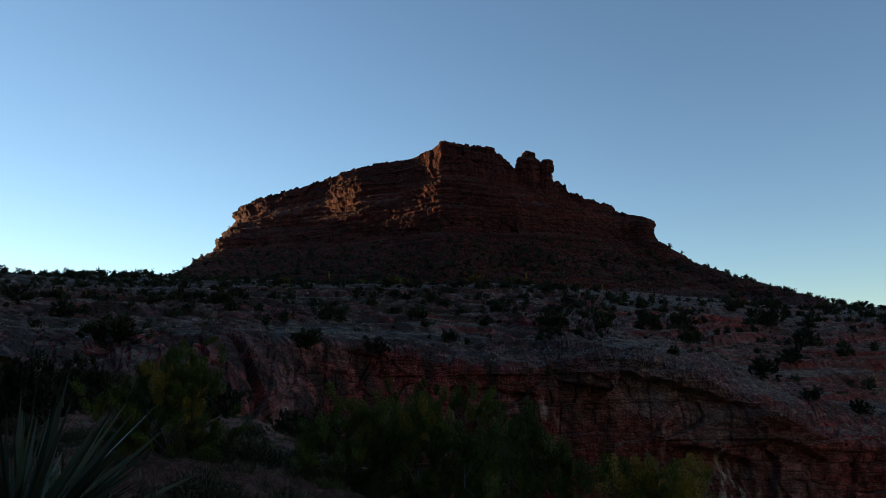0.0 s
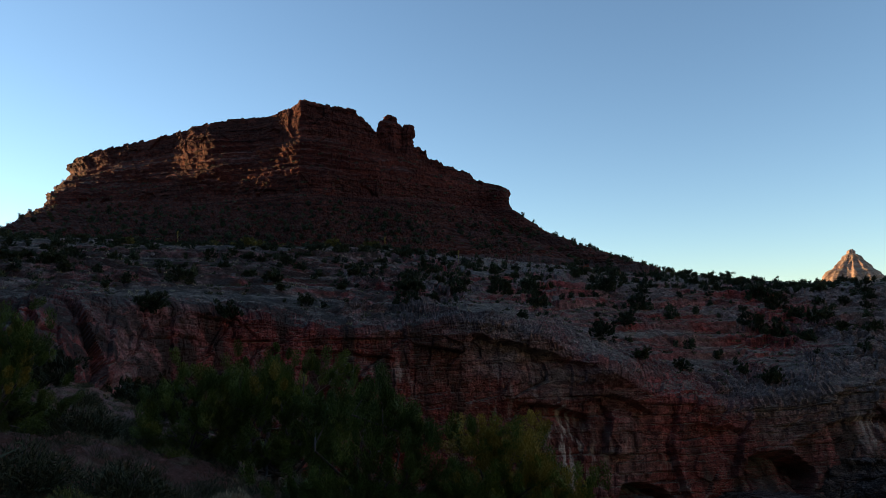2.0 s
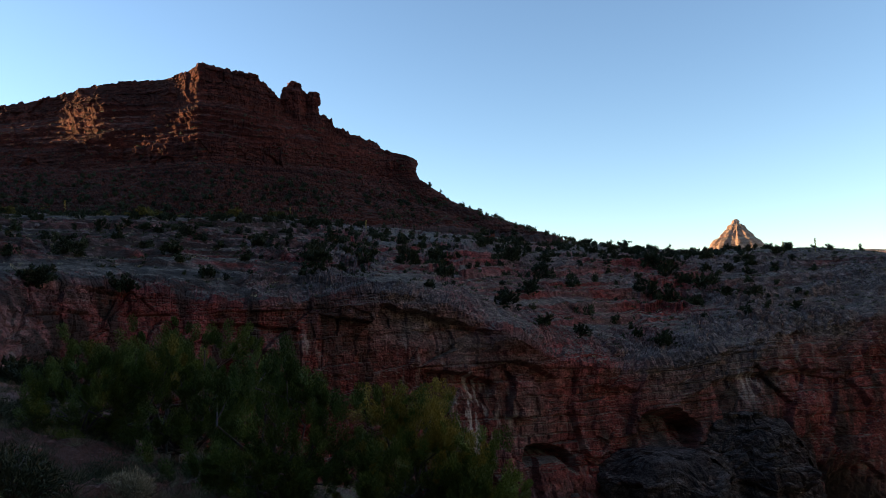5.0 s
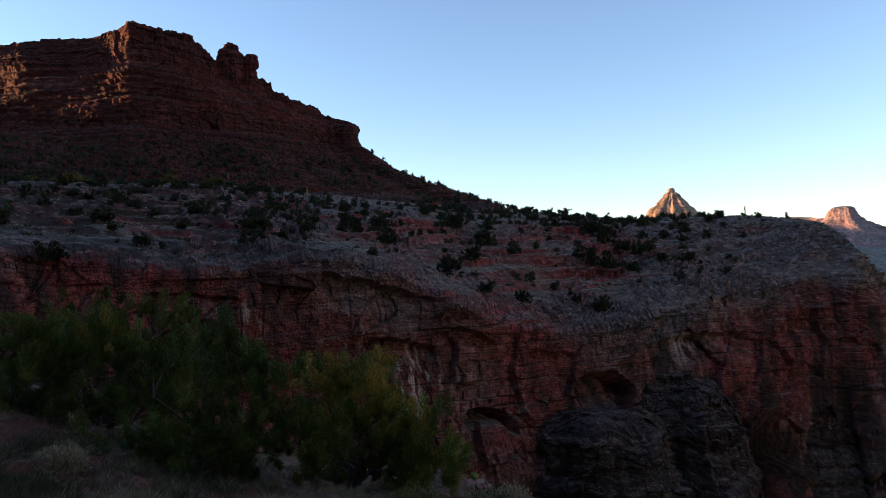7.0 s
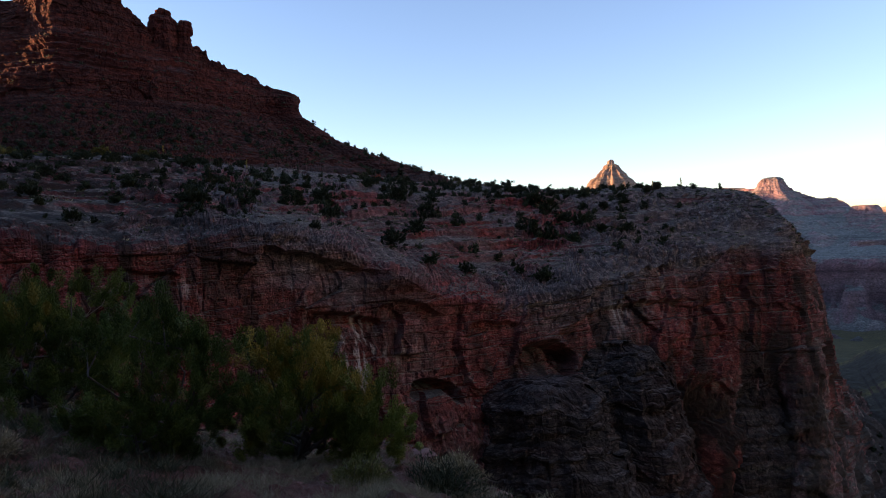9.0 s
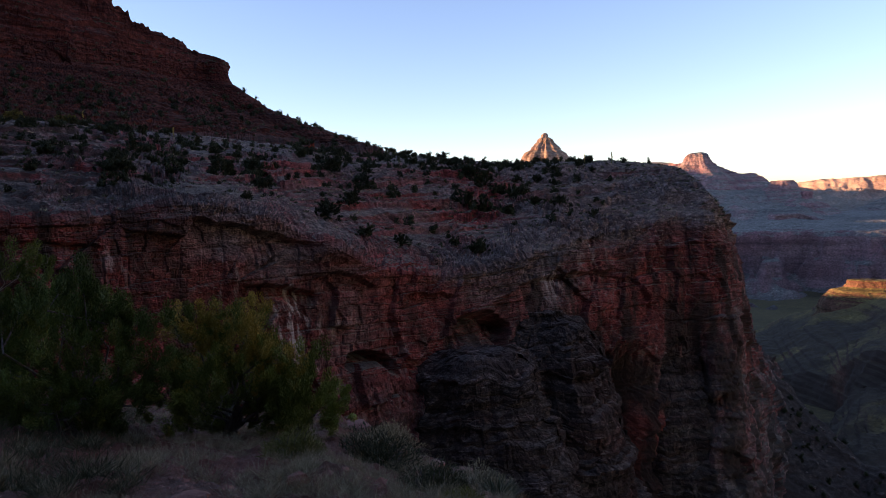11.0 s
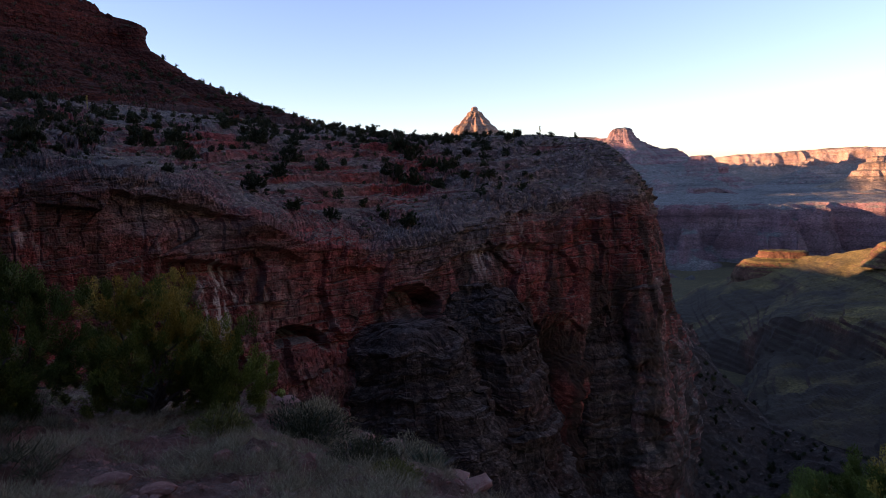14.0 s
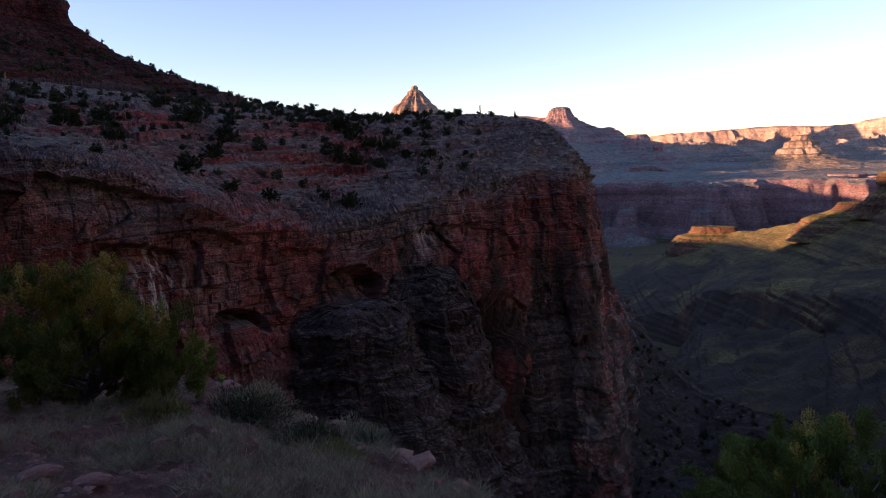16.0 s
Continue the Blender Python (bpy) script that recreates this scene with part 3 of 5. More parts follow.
def rubble(s, l, size, seed):
    """Blocks lying close together on a slope, of about that size."""
    _, gap, cell, across = cells2(s / size + 0.2 * np.sin(l / size), l / (0.8 * size), seed)
    return size * ((0.3 + 0.7 * (0.5 + 0.5 * cell) ** 2) * np.clip(gap * 3.2, 0, 1) ** 0.6 + 0.4 * np.sin(cell * 53.0) * across - 0.18 * np.clip(1 - gap * 5, 0, 1))


def terraced(z, s, l, amount, high, seed):
    """Ground stepped into broken, nearly level ledges of that height."""
    flat = np.stack([s, l, 0 * s], 1)
    q = z / high + 0.45 * fbm(flat / np.array([70.0, 45.0, 1.0]), 2, seed) + 0.2 * vnoise(flat / 9.0, seed + 4) + 0.07 * vnoise(flat / 2.2, seed + 5)
    i = np.floor(q)
    f = q - i
    lip = 0.74 + 0.12 * hashed(i, i * 0, i * 0, seed + 6)
    riser = np.clip((f - lip) / 0.16, 0, 1)
    shape = 0.18 * np.minimum(f, lip) / lip + 0.82 * riser
    on = np.clip(0.8 + 1.7 * vnoise(np.stack([s / 26.0, i * 31.7, l / 40.0], 1), seed + 8), 0, 1)
    return amount * on * high * (shape - f), on * ((f > lip - 0.02) & (f < lip + 0.2)), on * np.exp(-(((f - lip - 0.16) / 0.07) ** 2))


def between(w, table):
    return np.interp(w, [a for a, _ in table], [b for _, b in table])


def bearing_of(p):
    return np.degrees(np.arctan2(-p[:, 0], p[:, 1]))


def rise_of(p):
    return np.degrees(np.arctan2(p[:, 2] - EYE, np.hypot(p[:, 0], p[:, 1])))


def bump_at(a, b, a0, b0, wa, wb):
    return np.exp(-(((a - a0) / wa) ** 2) - ((b - b0) / wb) ** 2)


# ---- the canyon wall and the bench above it ----
# unseen plateau back and lower bench, set to throw shade on the platform hill
BACK = [(b, d + (300 if b > -10 else 400 if b > -20 else 330 if b > -36 else 170), z - 8) for b, d, z in SKYLINE[:-2]] + [(b, d + 50, z - 4) for b, d, z in SKYLINE[-2:]]
BEHIND = [(b, d + 110, -46 if b > -11 else -140) for b, d, z in BACK]
UNSEEN_BENCH = [(b, 1000 if b > -11 else d + 160, -48 if b > -11 else -170) for b, d, z in BACK]
UNSEEN_LIP = [(b, d + (300 if b > -11 else 40), -66 if b > -11 else -190) for b, d, z in UNSEEN_BENCH]
UNSEEN_FOOT = [(b, d + 150, -230) for b, d, z in UNSEEN_LIP]
u = spaced(RIM, -56, 34, 11.5, 8, 0.5)
ROWS_WALL = (4, 5, 8, 6, 16, 70, 225, 165, 90)
p, n, w, nu, nv = loft([plan(l) for l in (UNSEEN_FOOT, UNSEEN_LIP, UNSEEN_BENCH, BEHIND, BACK, SKYLINE, BENCH, RIM, FACE, FOOT)], ROWS_WALL, u)
w = w - 4
run_s, run_l = surface_run(p, nu, nv, sum(ROWS_WALL[:7]))
b, e = bearing_of(p), rise_of(p)
prow = np.clip((-37 - b) / 5, 0, 1)
d = 1.2 * fbm(p / 34.0, 2, 12)
steep = np.flatnonzero(w > 2.75)
on_cliff = between(w, [(2.8, 0), (2.9, 0.35), (3.0, 1), (5, 1)])
ps = p[steep]
d[steep] += on_cliff[steep] * cliff_relief(ps, run_s[steep], 1.6, between(w[steep], [(2.9, 0.6), (3.2, 1.0), (5, 1.6)]), between(w[steep], [(2.6, 0.5), (3.1, 0.45), (3.5, 0.22), (4, 0.3), (5, 0.8)]), between(w[steep], [(2.6, 0.9), (3.1, 0.8), (3.4, 0.65), (5, 0.9)]), 0.16, 11, 9.0)
slope = np.flatnonzero((w > 0.95) & (w < 3.15))
on_slope = between(w, [(0.95, 0.1), (1.5, 0.3), (2, 0.45), (2.6, 0.8), (2.9, 0.7), (3.15, 0)]) * (1 + 0.9 * prow * (w > 2.1))
ss, ls = run_s[slope], run_l[slope]
patchy = np.clip(0.45 + 1.3 * fbm(p[slope] / 16.0, 2, 19), 0, 1.2)
d[slope] += on_slope[slope] * patchy * (0.42 * rubble(ss, ls, 3.6, 17) + 0.34 * rubble(ss, ls, 2.0, 15)) + 0.1 * fbm(p[slope] / 1.3, 3, 18, 0.6)


# overhangs: bearing and rise of the lip, half its width, how far it arches and leans, how deep it is, how far its apron reaches down
for b0, e0, half, arch, lean, depth, apron in ((-28.1, -11.2, 2.1, 0.8, 0.12, 6.5, 1.6), (-36.7, -8.5, 2.3, 0.9, 0.1, 8.0, 3.4), (-20.6, -5.7, 2.9, 0.35, 0.2, 2.6, 2.6), (-18.6, -1.0, 5.0, 0.3, 0.28, 2.2, 3.2), (-9.5, 1.9, 6.0, 0.2, 0.06, 1.3, 1.8), (-26.2, -5.2, 2.2, 0.3, 0.3, 1.6, 2.2), (-43.5, -5.6, 4.5, 0.3, -0.15, 1.8, 2.6), (-32.5, -6.8, 2.2, 0.3, 0.05, 1.5, 2.4), (-4.0, -1.4, 4.0, 0.3, 0.1, 1.4, 1.8)):
    x_ = (b - b0) / half + 0.12 * vnoise(p / 3.0, 51)
    under = (e0 + lean * (b - b0) - arch * x_**2 + 0.16 * vnoise(p / 2.0, 52) - e) / apron
    d = d - depth * np.clip((1 - np.abs(x_)) * 5, 0, 1) * np.clip(1 - under, 0, 1) * np.clip(under * 14, 0, 1) * (w > 2.5)
# the deep clefts between the buttresses
d = d - 12 * np.exp(-(((b + 48.6) / 1.1) ** 2)) * np.clip((-11 - e) / 4, 0, 1) - 6 * np.exp(-(((b + 53.6) / 0.7) ** 2)) * np.clip((-9 - e) / 4, 0, 1)
d = d + 2.0 * bump_at(b, e, -24, -3.2, 4, 1.2)
red = between(w, [(0, 0.1), (2, 0.12), (2.6, 0.2), (2.92, 0.4), (3.1, 0.7), (3.4, 0.9), (3.8, 0.9), (4.1, 0.7), (4.5, 0.45), (5, 0.5)]) + 0.65 * fbm(p / np.array([18, 18, 14.0]), 3, 31)
red = red - 0.4 * prow * np.clip((3.3 - w) / 0.3, 0, 1)
stain = 2.2 * bump_at(b, e, -21.5, -9.3, 1.3, 2.4) + 0.7 * bump_at(b, e, -16.4, -4.9, 0.9, 1.4) + 0.45 * bump_at(b, e, -42.8, -6.2, 1.2, 1.8) + 0.4 * bump_at(b, e, -7.5, -3.4, 2.2, 1.6) + 0.3 * bump_at(b, e, -24.5, -9.0, 1.6, 2.5) + 0.3 * bump_at(b, e, -46.0, -4.0, 1.2, 2.2)
stain = np.clip(stain * (0.1 + 1.9 * fbm(p / np.array([0.7, 0.7, 4.0]), 4, 41)), 0, 0.75)
stain = stain + np.clip(0.5 * fbm(p / np.array([0.8, 0.8, 1.7]), 3, 42) - 0.22, 0, 0.4) * np.clip(w - 2.9, 0, 1) * (w < 4.2)
# streaked darkening: canyon shade put into lower cliff colour, and a darker left bench
shade_tone = (0.12 + 0.36 * np.clip((-33 - b) / 9, 0, 1)) * np.clip((w - 3.05) / 0.4, 0, 1) + 0.55 * np.clip((b + 16) / 10, 0, 1) * np.clip(w, 0, 1)
shade_tone = shade_tone + 0.28 * np.clip((-7 - e) / 6, 0, 1) * np.clip((-27 - b) / 6, 0, 1)
shade_tone = np.clip(shade_tone * (0.9 + 2.2 * fbm(p / np.array([2.6, 2.6, 15.0]), 4, 43)), 0, 0.85)
WALL_PTS = p + n * d[:, None]
ledgy = between(w, [(1, 0), (1.15, 0.4), (2, 1), (2.6, 1), (2.85, 0)])
for amount, high, k in ((1.0, 3.1, 61), (0.95, 1.15, 62), (0.8, 0.5, 63)):
    step, riser, nose = terraced(p[:, 2], run_s, run_l, amount, high, k)
    WALL_PTS[:, 2] += ledgy * step
    WALL_PTS[:, :2] += n[:, :2] * (0.4 * high * ledgy * nose)[:, None] * (high > 1)
    red = red + 0.28 * ledgy * riser
canyon_wall = grid_mesh("canyon_wall", WALL_PTS, nu, nv, WALL_ROCK, {"red": red, "stain": stain, "shade_tone": shade_tone})
tagged(canyon_wall, "shaded red and grey limestone canyon wall below a scrubby bench", "cliff", kind="structure")
WALL_SHAPE = (nv, nu, 3)
WALL_W, WALL_B, WALL_E = w, bearing_of(WALL_PTS), rise_of(WALL_PTS)

# ---- the butte ----
TOP = [(b_ * 0.9 + 0.4, d_ + 45, z_ + 1) for b_, d_, z_ in CAP_EDGE]
TALUS_TOE = [(b_, 0.88 * d_, z_ - 13) for b_, d_, z_ in TALUS_BASE]
u = spaced(CAP_EDGE, -18, 18, 19, 10)
p, n, w, nu, nv = loft([plan(l) for l in (TOP, CAP_EDGE, CAP_FOOT, TIER_EDGE, TIER_FOOT, TALUS_MID, TALUS_BASE, TALUS_TOE)], (8, 75, 90, 55, 60, 60, 10), u)
t = lambda *v: between(w, list(zip((0, 1, 2, 3, 4, 5, 6), v)))
run_s, run_l = surface_run(p, nu, nv, 8 + 75)
cliffy = between(w, [(0, 0.15), (0.9, 0.6), (1.1, 1), (1.9, 1), (2.15, 0.35), (2.85, 0.35), (3.05, 1), (3.9, 1), (4.15, 0.1), (6, 0)])
corner = between(bearing_of(p), [(-18, 0.15), (-15, 1)])
d = cliffy * corner * cliff_relief(p, run_s, 1.0, 0.95, t(0.3, 0.6, 0.7, 0.6, 0.8, 0.2, 0.1), 0.8, 0.2, 73, 11.0)
loose = between(w, [(1.9, 0), (2.1, 0.5), (2.9, 0.5), (3.05, 0), (3.95, 0), (4.15, 0.8), (6, 1)])
d = d + loose * between(w, [(3, 0), (3.9, 1)]) * (0.4 * rubble(run_s, run_l, 3.0, 75) + 0.42 * rubble(run_s, run_l, 1.4, 76) + 0.9 * fbm(p / 14, 3, 77))
n = n * np.stack([np.ones(len(w)), np.ones(len(w)), between(w, [(0, 0.2), (1.6, 0.2), (2.2, 1), (6, 1)])], 1)
red = between(w, [(0, 0.6), (1, 0.85), (2, 0.8), (3, 0.7), (4, 0.75), (4.3, 0.45), (6, 0.2)]) + 0.35 * fbm(p / np.array([20, 20, 8.0]), 2, 32)
BUTTE_PTS = p + n * d[:, None]
top_block, _ = joints(p[:, 0] * 0.93 + p[:, 1] * 0.37, p[:, 2] * 0 + 3, 4.5, 9.0, 67)
small_block, _ = joints(p[:, 0] * 0.93 + p[:, 1] * 0.37, p[:, 2] * 0 + 3, 1.6, 9.0, 68)
BUTTE_PTS[:, 2] += between(w, [(0, 0), (0.8, 1), (1.1, 1), (1.9, 0), (6, 0)]) * (0.8 * top_block + 0.4 * small_block - 0.4)
for amount, high, k in ((0.95, 4.2, 65), (0.9, 1.6, 66)):
    step, riser, nose = terraced(p[:, 2], run_s, run_l, amount, high, k)
    on = between(w, [(1.9, 0), (2.1, 1), (2.95, 1), (3.1, 0), (3.9, 0), (4.2, 0.25), (6, 0.05)])
    BUTTE_PTS[:, 2] += on * corner * step
    BUTTE_PTS[:, :2] += n[:, :2] * (0.4 * high * on * corner * nose)[:, None]
    red = red + 0.35 * on * riser
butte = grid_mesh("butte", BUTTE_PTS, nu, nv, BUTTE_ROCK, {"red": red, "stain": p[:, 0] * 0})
tagged(butte, "red sandstone butte with a stepped cap and talus slopes", "butte", kind="structure")
BUTTE_W = w


def ring_rock(name, mat, centre, rings, seed, flute, strat, turn=0.0, cols=140, steps=8, scale=1.0, red=0.6, lobes=0.15, jointed=0.0):
    """A free-standing rock form: rings of (long half, short half, height), from the top down, with uneven, fluted sides."""
    a = np.linspace(0, 2 * np.pi, cols + 1)
    cs, sn = np.cos(a), np.sin(a)
    lob = 1 + lobes * fbm(np.stack([cs * 1.7 + seed, sn * 1.7, 0 * a], 1), 3, seed)
    ct, st = math.cos(radians(turn)), math.sin(radians(turn))
    rows = []
    full = [(0.01, 0.01, rings[0][2])] + list(rings)
    for k in range(len(full) - 1):
        m = steps if k else 3
        for j in range(m):
            f = j / m
            rx, ry, z = (full[k][i] * (1 - f) + full[k + 1][i] * f for i in range(3))
            x, y = rx * cs * lob, ry * sn * lob
            rows.append(np.stack([centre[0] + x * ct - y * st, centre[1] + x * st + y * ct, 0 * a + z], 1))
    rx, ry, z = full[-1]
    x, y = rx * cs * lob, ry * sn * lob
    rows.append(np.stack([centre[0] + x * ct - y * st, centre[1] + x * st + y * ct, 0 * a + z], 1))
    g = np.stack(rows)
    out = g - np.array([centre[0], centre[1], 0])
    out[:, :, 2] = 0
    out /= np.linalg.norm(out, axis=2, keepdims=True) + 1e-6
    p_, n_ = g.reshape(-1, 3), out.reshape(-1, 3)
    q_ = p_ / scale
    dd = strat * strata(q_[:, 2] + 1.5 * vnoise(q_ / 25, seed), seed) + flute * (1 - 2 * np.abs(fbm(q_ / np.array([9.0, 9.0, 40.0]), 4, seed + 2))) + 0.35 * flute * fbm(q_ / 3, 4, seed + 3)
    if jointed:
        dd = dd + cliff_relief(p_, np.tile(a * 14.0, len(rows)), 1.0, 0.5, 2.2 * jointed + 0.2, 0.9, 0.2, seed + 40, 5.0)
    p_ = p_ + n_ * (dd * scale)[:, None]
    p_[:, 2] += 0.25 * scale * flute * fbm(q_ / 4, 3, seed + 6) + (1.3 * fbm(p_ / 6, 3, seed + 8) if jointed else 0)
    rd = red + 0.4 * vnoise(q_ / 14, seed + 5)
    return grid_mesh(name, p_, cols + 1, len(rows), mat, {"red": rd, "stain": rd * 0})


def at(bearing, distance):
    r = radians(bearing)
    return (-math.sin(r) * distance, math.cos(r) * distance)


# the split pillar beside the cap
for centre, rings, seed in (
    (at(-7.3, 377), [(1.8, 2, 122.4), (3.0, 3, 121), (3.6, 3.4, 118.8), (6.0, 5, 117.4), (6.6, 5.5, 113), (6.1, 5.5, 106), (9, 8, 92)], 5),
    (at(-8.75, 378), [(2.0, 2, 117.6), (3.4, 3, 116.4), (3.8, 3.5, 112.5), (3.0, 3, 109), (3.8, 3.6, 105), (7, 6, 92)], 6),
):
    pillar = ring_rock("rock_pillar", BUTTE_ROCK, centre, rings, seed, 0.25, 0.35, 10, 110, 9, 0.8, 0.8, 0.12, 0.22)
    tagged(pillar, "weathered red sandstone pillar split from the butte's cap", "rock", kind="structure")

# ---- ledgy buttresses against the wall ----
for args in (
    (at(-36.2, 138), [(7, 5, -27.0), (10.0, 7.5, -28.6), (11.5, 9, -35), (14.2, 11, -41), (18.5, 14, -52), (25, 19, -65), (34, 27, -98)], 21, -36),
    (at(-41.8, 158), [(4, 5, -21.5), (8, 8, -24), (10.5, 10, -27.5), (14, 12, -35), (18, 15, -51), (28, 22, -78), (34, 28, -105)], 22, -42),
    (at(-51.0, 189), [(3, 4, -20), (8, 7, -28), (12, 10, -38), (17, 14, -58), (22, 18, -80), (28, 24, -115)], 23, -51),
):
    ob = ring_rock("rock_buttress", SHADED_ROCK, args[0], args[1], args[2], 0.9, 0.75, args[3], 420, 44, 0.9, 0.25, 0.14, 0.5)
    tagged(ob, "ledgy limestone buttress against the canyon wall, coloured dark for canyon shade", "cliff", kind="structure")

# ---- distance: ranges, temples, platforms ----


def range_sheet(name, lines, rows, lo, hi, fine, mat, big, strat, flute, scale, seed, reds, label, ledge=None, scrub=None):
    u_ = spaced(lines[0], lo, hi, fine, 6)
    p_, n_, w_, nu_, nv_ = loft([plan(l) for l in lines], rows, u_)
    q_ = p_ / scale
    d_ = big * fbm(q_ / 40, 3, seed) + strat * strata(q_[:, 2] + 1.2 * vnoise(q_ / 30, seed), seed + 1) + flute(w_) * (1 - 2 * np.abs(fbm(q_ / np.array([12.0, 12.0, 45.0]), 4, seed + 2))) + 0.25 * fbm(q_ / 3, 3, seed + 3)
    p_ = p_ + n_ * (d_ * scale)[:, None]
    r_ = between(w_, reds) + 0.3 * vnoise(q_ / 20, seed + 4)
    if ledge:
        run_, down_ = surface_run(q_, nu_, nv_, rows[0])
        step_, riser_, _ = terraced(q_[:, 2], run_, down_, ledge[0], ledge[1] / scale, seed + 6)
        on_ = between(w_, ledge[2])
        p_[:, 2] += step_ * scale * on_
        r_ = r_ + 0.6 * riser_ * on_
    # scrub only darkens the sheet's colour; on the platform hill it imitates shade
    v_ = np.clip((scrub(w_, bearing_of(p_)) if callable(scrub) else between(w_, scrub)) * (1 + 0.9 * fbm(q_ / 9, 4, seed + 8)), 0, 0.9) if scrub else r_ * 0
    return tagged(grid_mesh(name, p_, nu_, nv_, mat, {"red": r_, "stain": r_ * 0, "shade_tone": v_}), label, "canyon", kind="structure")
RANGE_FOOT = [(b_, 2800, -88) for b_, d_, z_ in RANGE_CREST]
range_sheet("canyon_range", (RANGE_CREST, RANGE_CLIFF, RANGE_SLOPE, RANGE_FOOT), (14, 34, 26), -90, -40, 16, FAR_ROCK, 0.5, 0.6, lambda w: between(w, [(0, 0.4), (1, 0.8), (2, 0.4), (3, 0.2)]), 12.0, 201, [(0, 0.6), (1, 0.5), (2, 0.1), (3, 0.2)], "hazy red canyon range above smooth shale slopes", (0.7, 22, [(0, 0.7), (1.4, 0.6), (2, 0.2), (3, 0)]))

# ---- the inner terrace: a cliff line of bays and headlands ----
tb_ = np.linspace(-88, -46, 900)
td_ = np.concatenate([np.linspace(1500, 2050, 20)[:-1], np.linspace(2050, 2640, 150)[:-1], np.linspace(2640, 3350, 24)])
gx, gy = (-td_[:, None] * np.sin(np.radians(tb_))).ravel(), (td_[:, None] * np.cos(np.radians(tb_))).ravel()
flat = np.stack([gx, gy, 0 * gx], 1)
run = np.repeat(td_, len(tb_)) + 110 * fbm(flat / 420, 2, 211) + 95 * (1 - 2 * np.abs(fbm(flat / 170, 4, 212))) - 70 * bump_at(np.tile(tb_, len(td_)), flat[:, 2], -62.3, 0, 1.8, 1)
heights = [(1400, -330), (1950, -300), (2130, -250), (2205, -218), (2232, -178), (2252, -168), (2290, -112), (2318, -104), (2336, -97), (2480, -93), (2800, -84), (3000, -72), (3400, -66)]
gz = between(run, heights) + 2.5 * fbm(flat / 60, 4, 213) + 4 * np.clip((run - 2360) / 300, 0, 1) * fbm(flat / 220, 3, 214)
tp_ = np.stack([gx, gy, gz], 1)
# last attribute: colour darker from the terrace's lip down to its floor
inner = grid_mesh("inner_terrace", tp_, len(tb_), len(td_), FAR_ROCK, {"red": between(run, [(1500, 0.5), (2200, 0.7), (2330, 0.8), (2350, 0.2), (3300, 0.1)]) + 0.3 * vnoise(tp_ / np.array([200, 200, 14.0]), 215), "stain": gx * 0, "shade_tone": between(run, [(1500, 0.55), (2200, 0.35), (2330, 0.12), (2500, 0)])})
tagged(inner, "purple inner canyon cliff of bays and headlands", "canyon", kind="structure")

range_sheet("far_palisade", (PALISADE_TOP, PALISADE_FOOT, PALISADE_SLOPE, PALISADE_BASE), (24, 20, 10), -100, -54, 18, RIM_ROCK, 0.3, 0.35, lambda w: between(w, [(0, 0.4), (0.2, 1.2), (1, 2.2), (2, 2), (3, 0.5)]), 14.0, 231, [(0, 0.35), (1, 0.45), (3, 0.2)], "sunlit pale rim cliff along the horizon")
# last function: shade below the crest and in the gorge, put into the colour
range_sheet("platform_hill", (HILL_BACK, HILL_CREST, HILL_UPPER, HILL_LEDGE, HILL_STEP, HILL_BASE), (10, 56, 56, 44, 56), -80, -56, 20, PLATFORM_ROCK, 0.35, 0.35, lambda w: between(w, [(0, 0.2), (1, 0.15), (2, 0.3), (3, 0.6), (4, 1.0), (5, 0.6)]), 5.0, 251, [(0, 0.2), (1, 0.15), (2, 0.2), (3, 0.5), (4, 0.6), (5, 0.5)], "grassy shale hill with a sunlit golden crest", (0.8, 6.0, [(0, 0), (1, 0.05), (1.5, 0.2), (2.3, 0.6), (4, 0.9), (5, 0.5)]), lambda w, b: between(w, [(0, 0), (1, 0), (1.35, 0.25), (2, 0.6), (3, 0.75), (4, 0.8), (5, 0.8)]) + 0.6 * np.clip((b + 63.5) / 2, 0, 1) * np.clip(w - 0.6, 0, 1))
# last list: a nearly even darkening of the spur's colour
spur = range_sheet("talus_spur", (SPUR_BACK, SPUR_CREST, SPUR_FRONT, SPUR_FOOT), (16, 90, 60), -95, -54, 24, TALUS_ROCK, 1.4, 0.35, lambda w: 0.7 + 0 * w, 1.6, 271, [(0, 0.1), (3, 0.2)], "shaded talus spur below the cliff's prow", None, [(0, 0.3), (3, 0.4)])

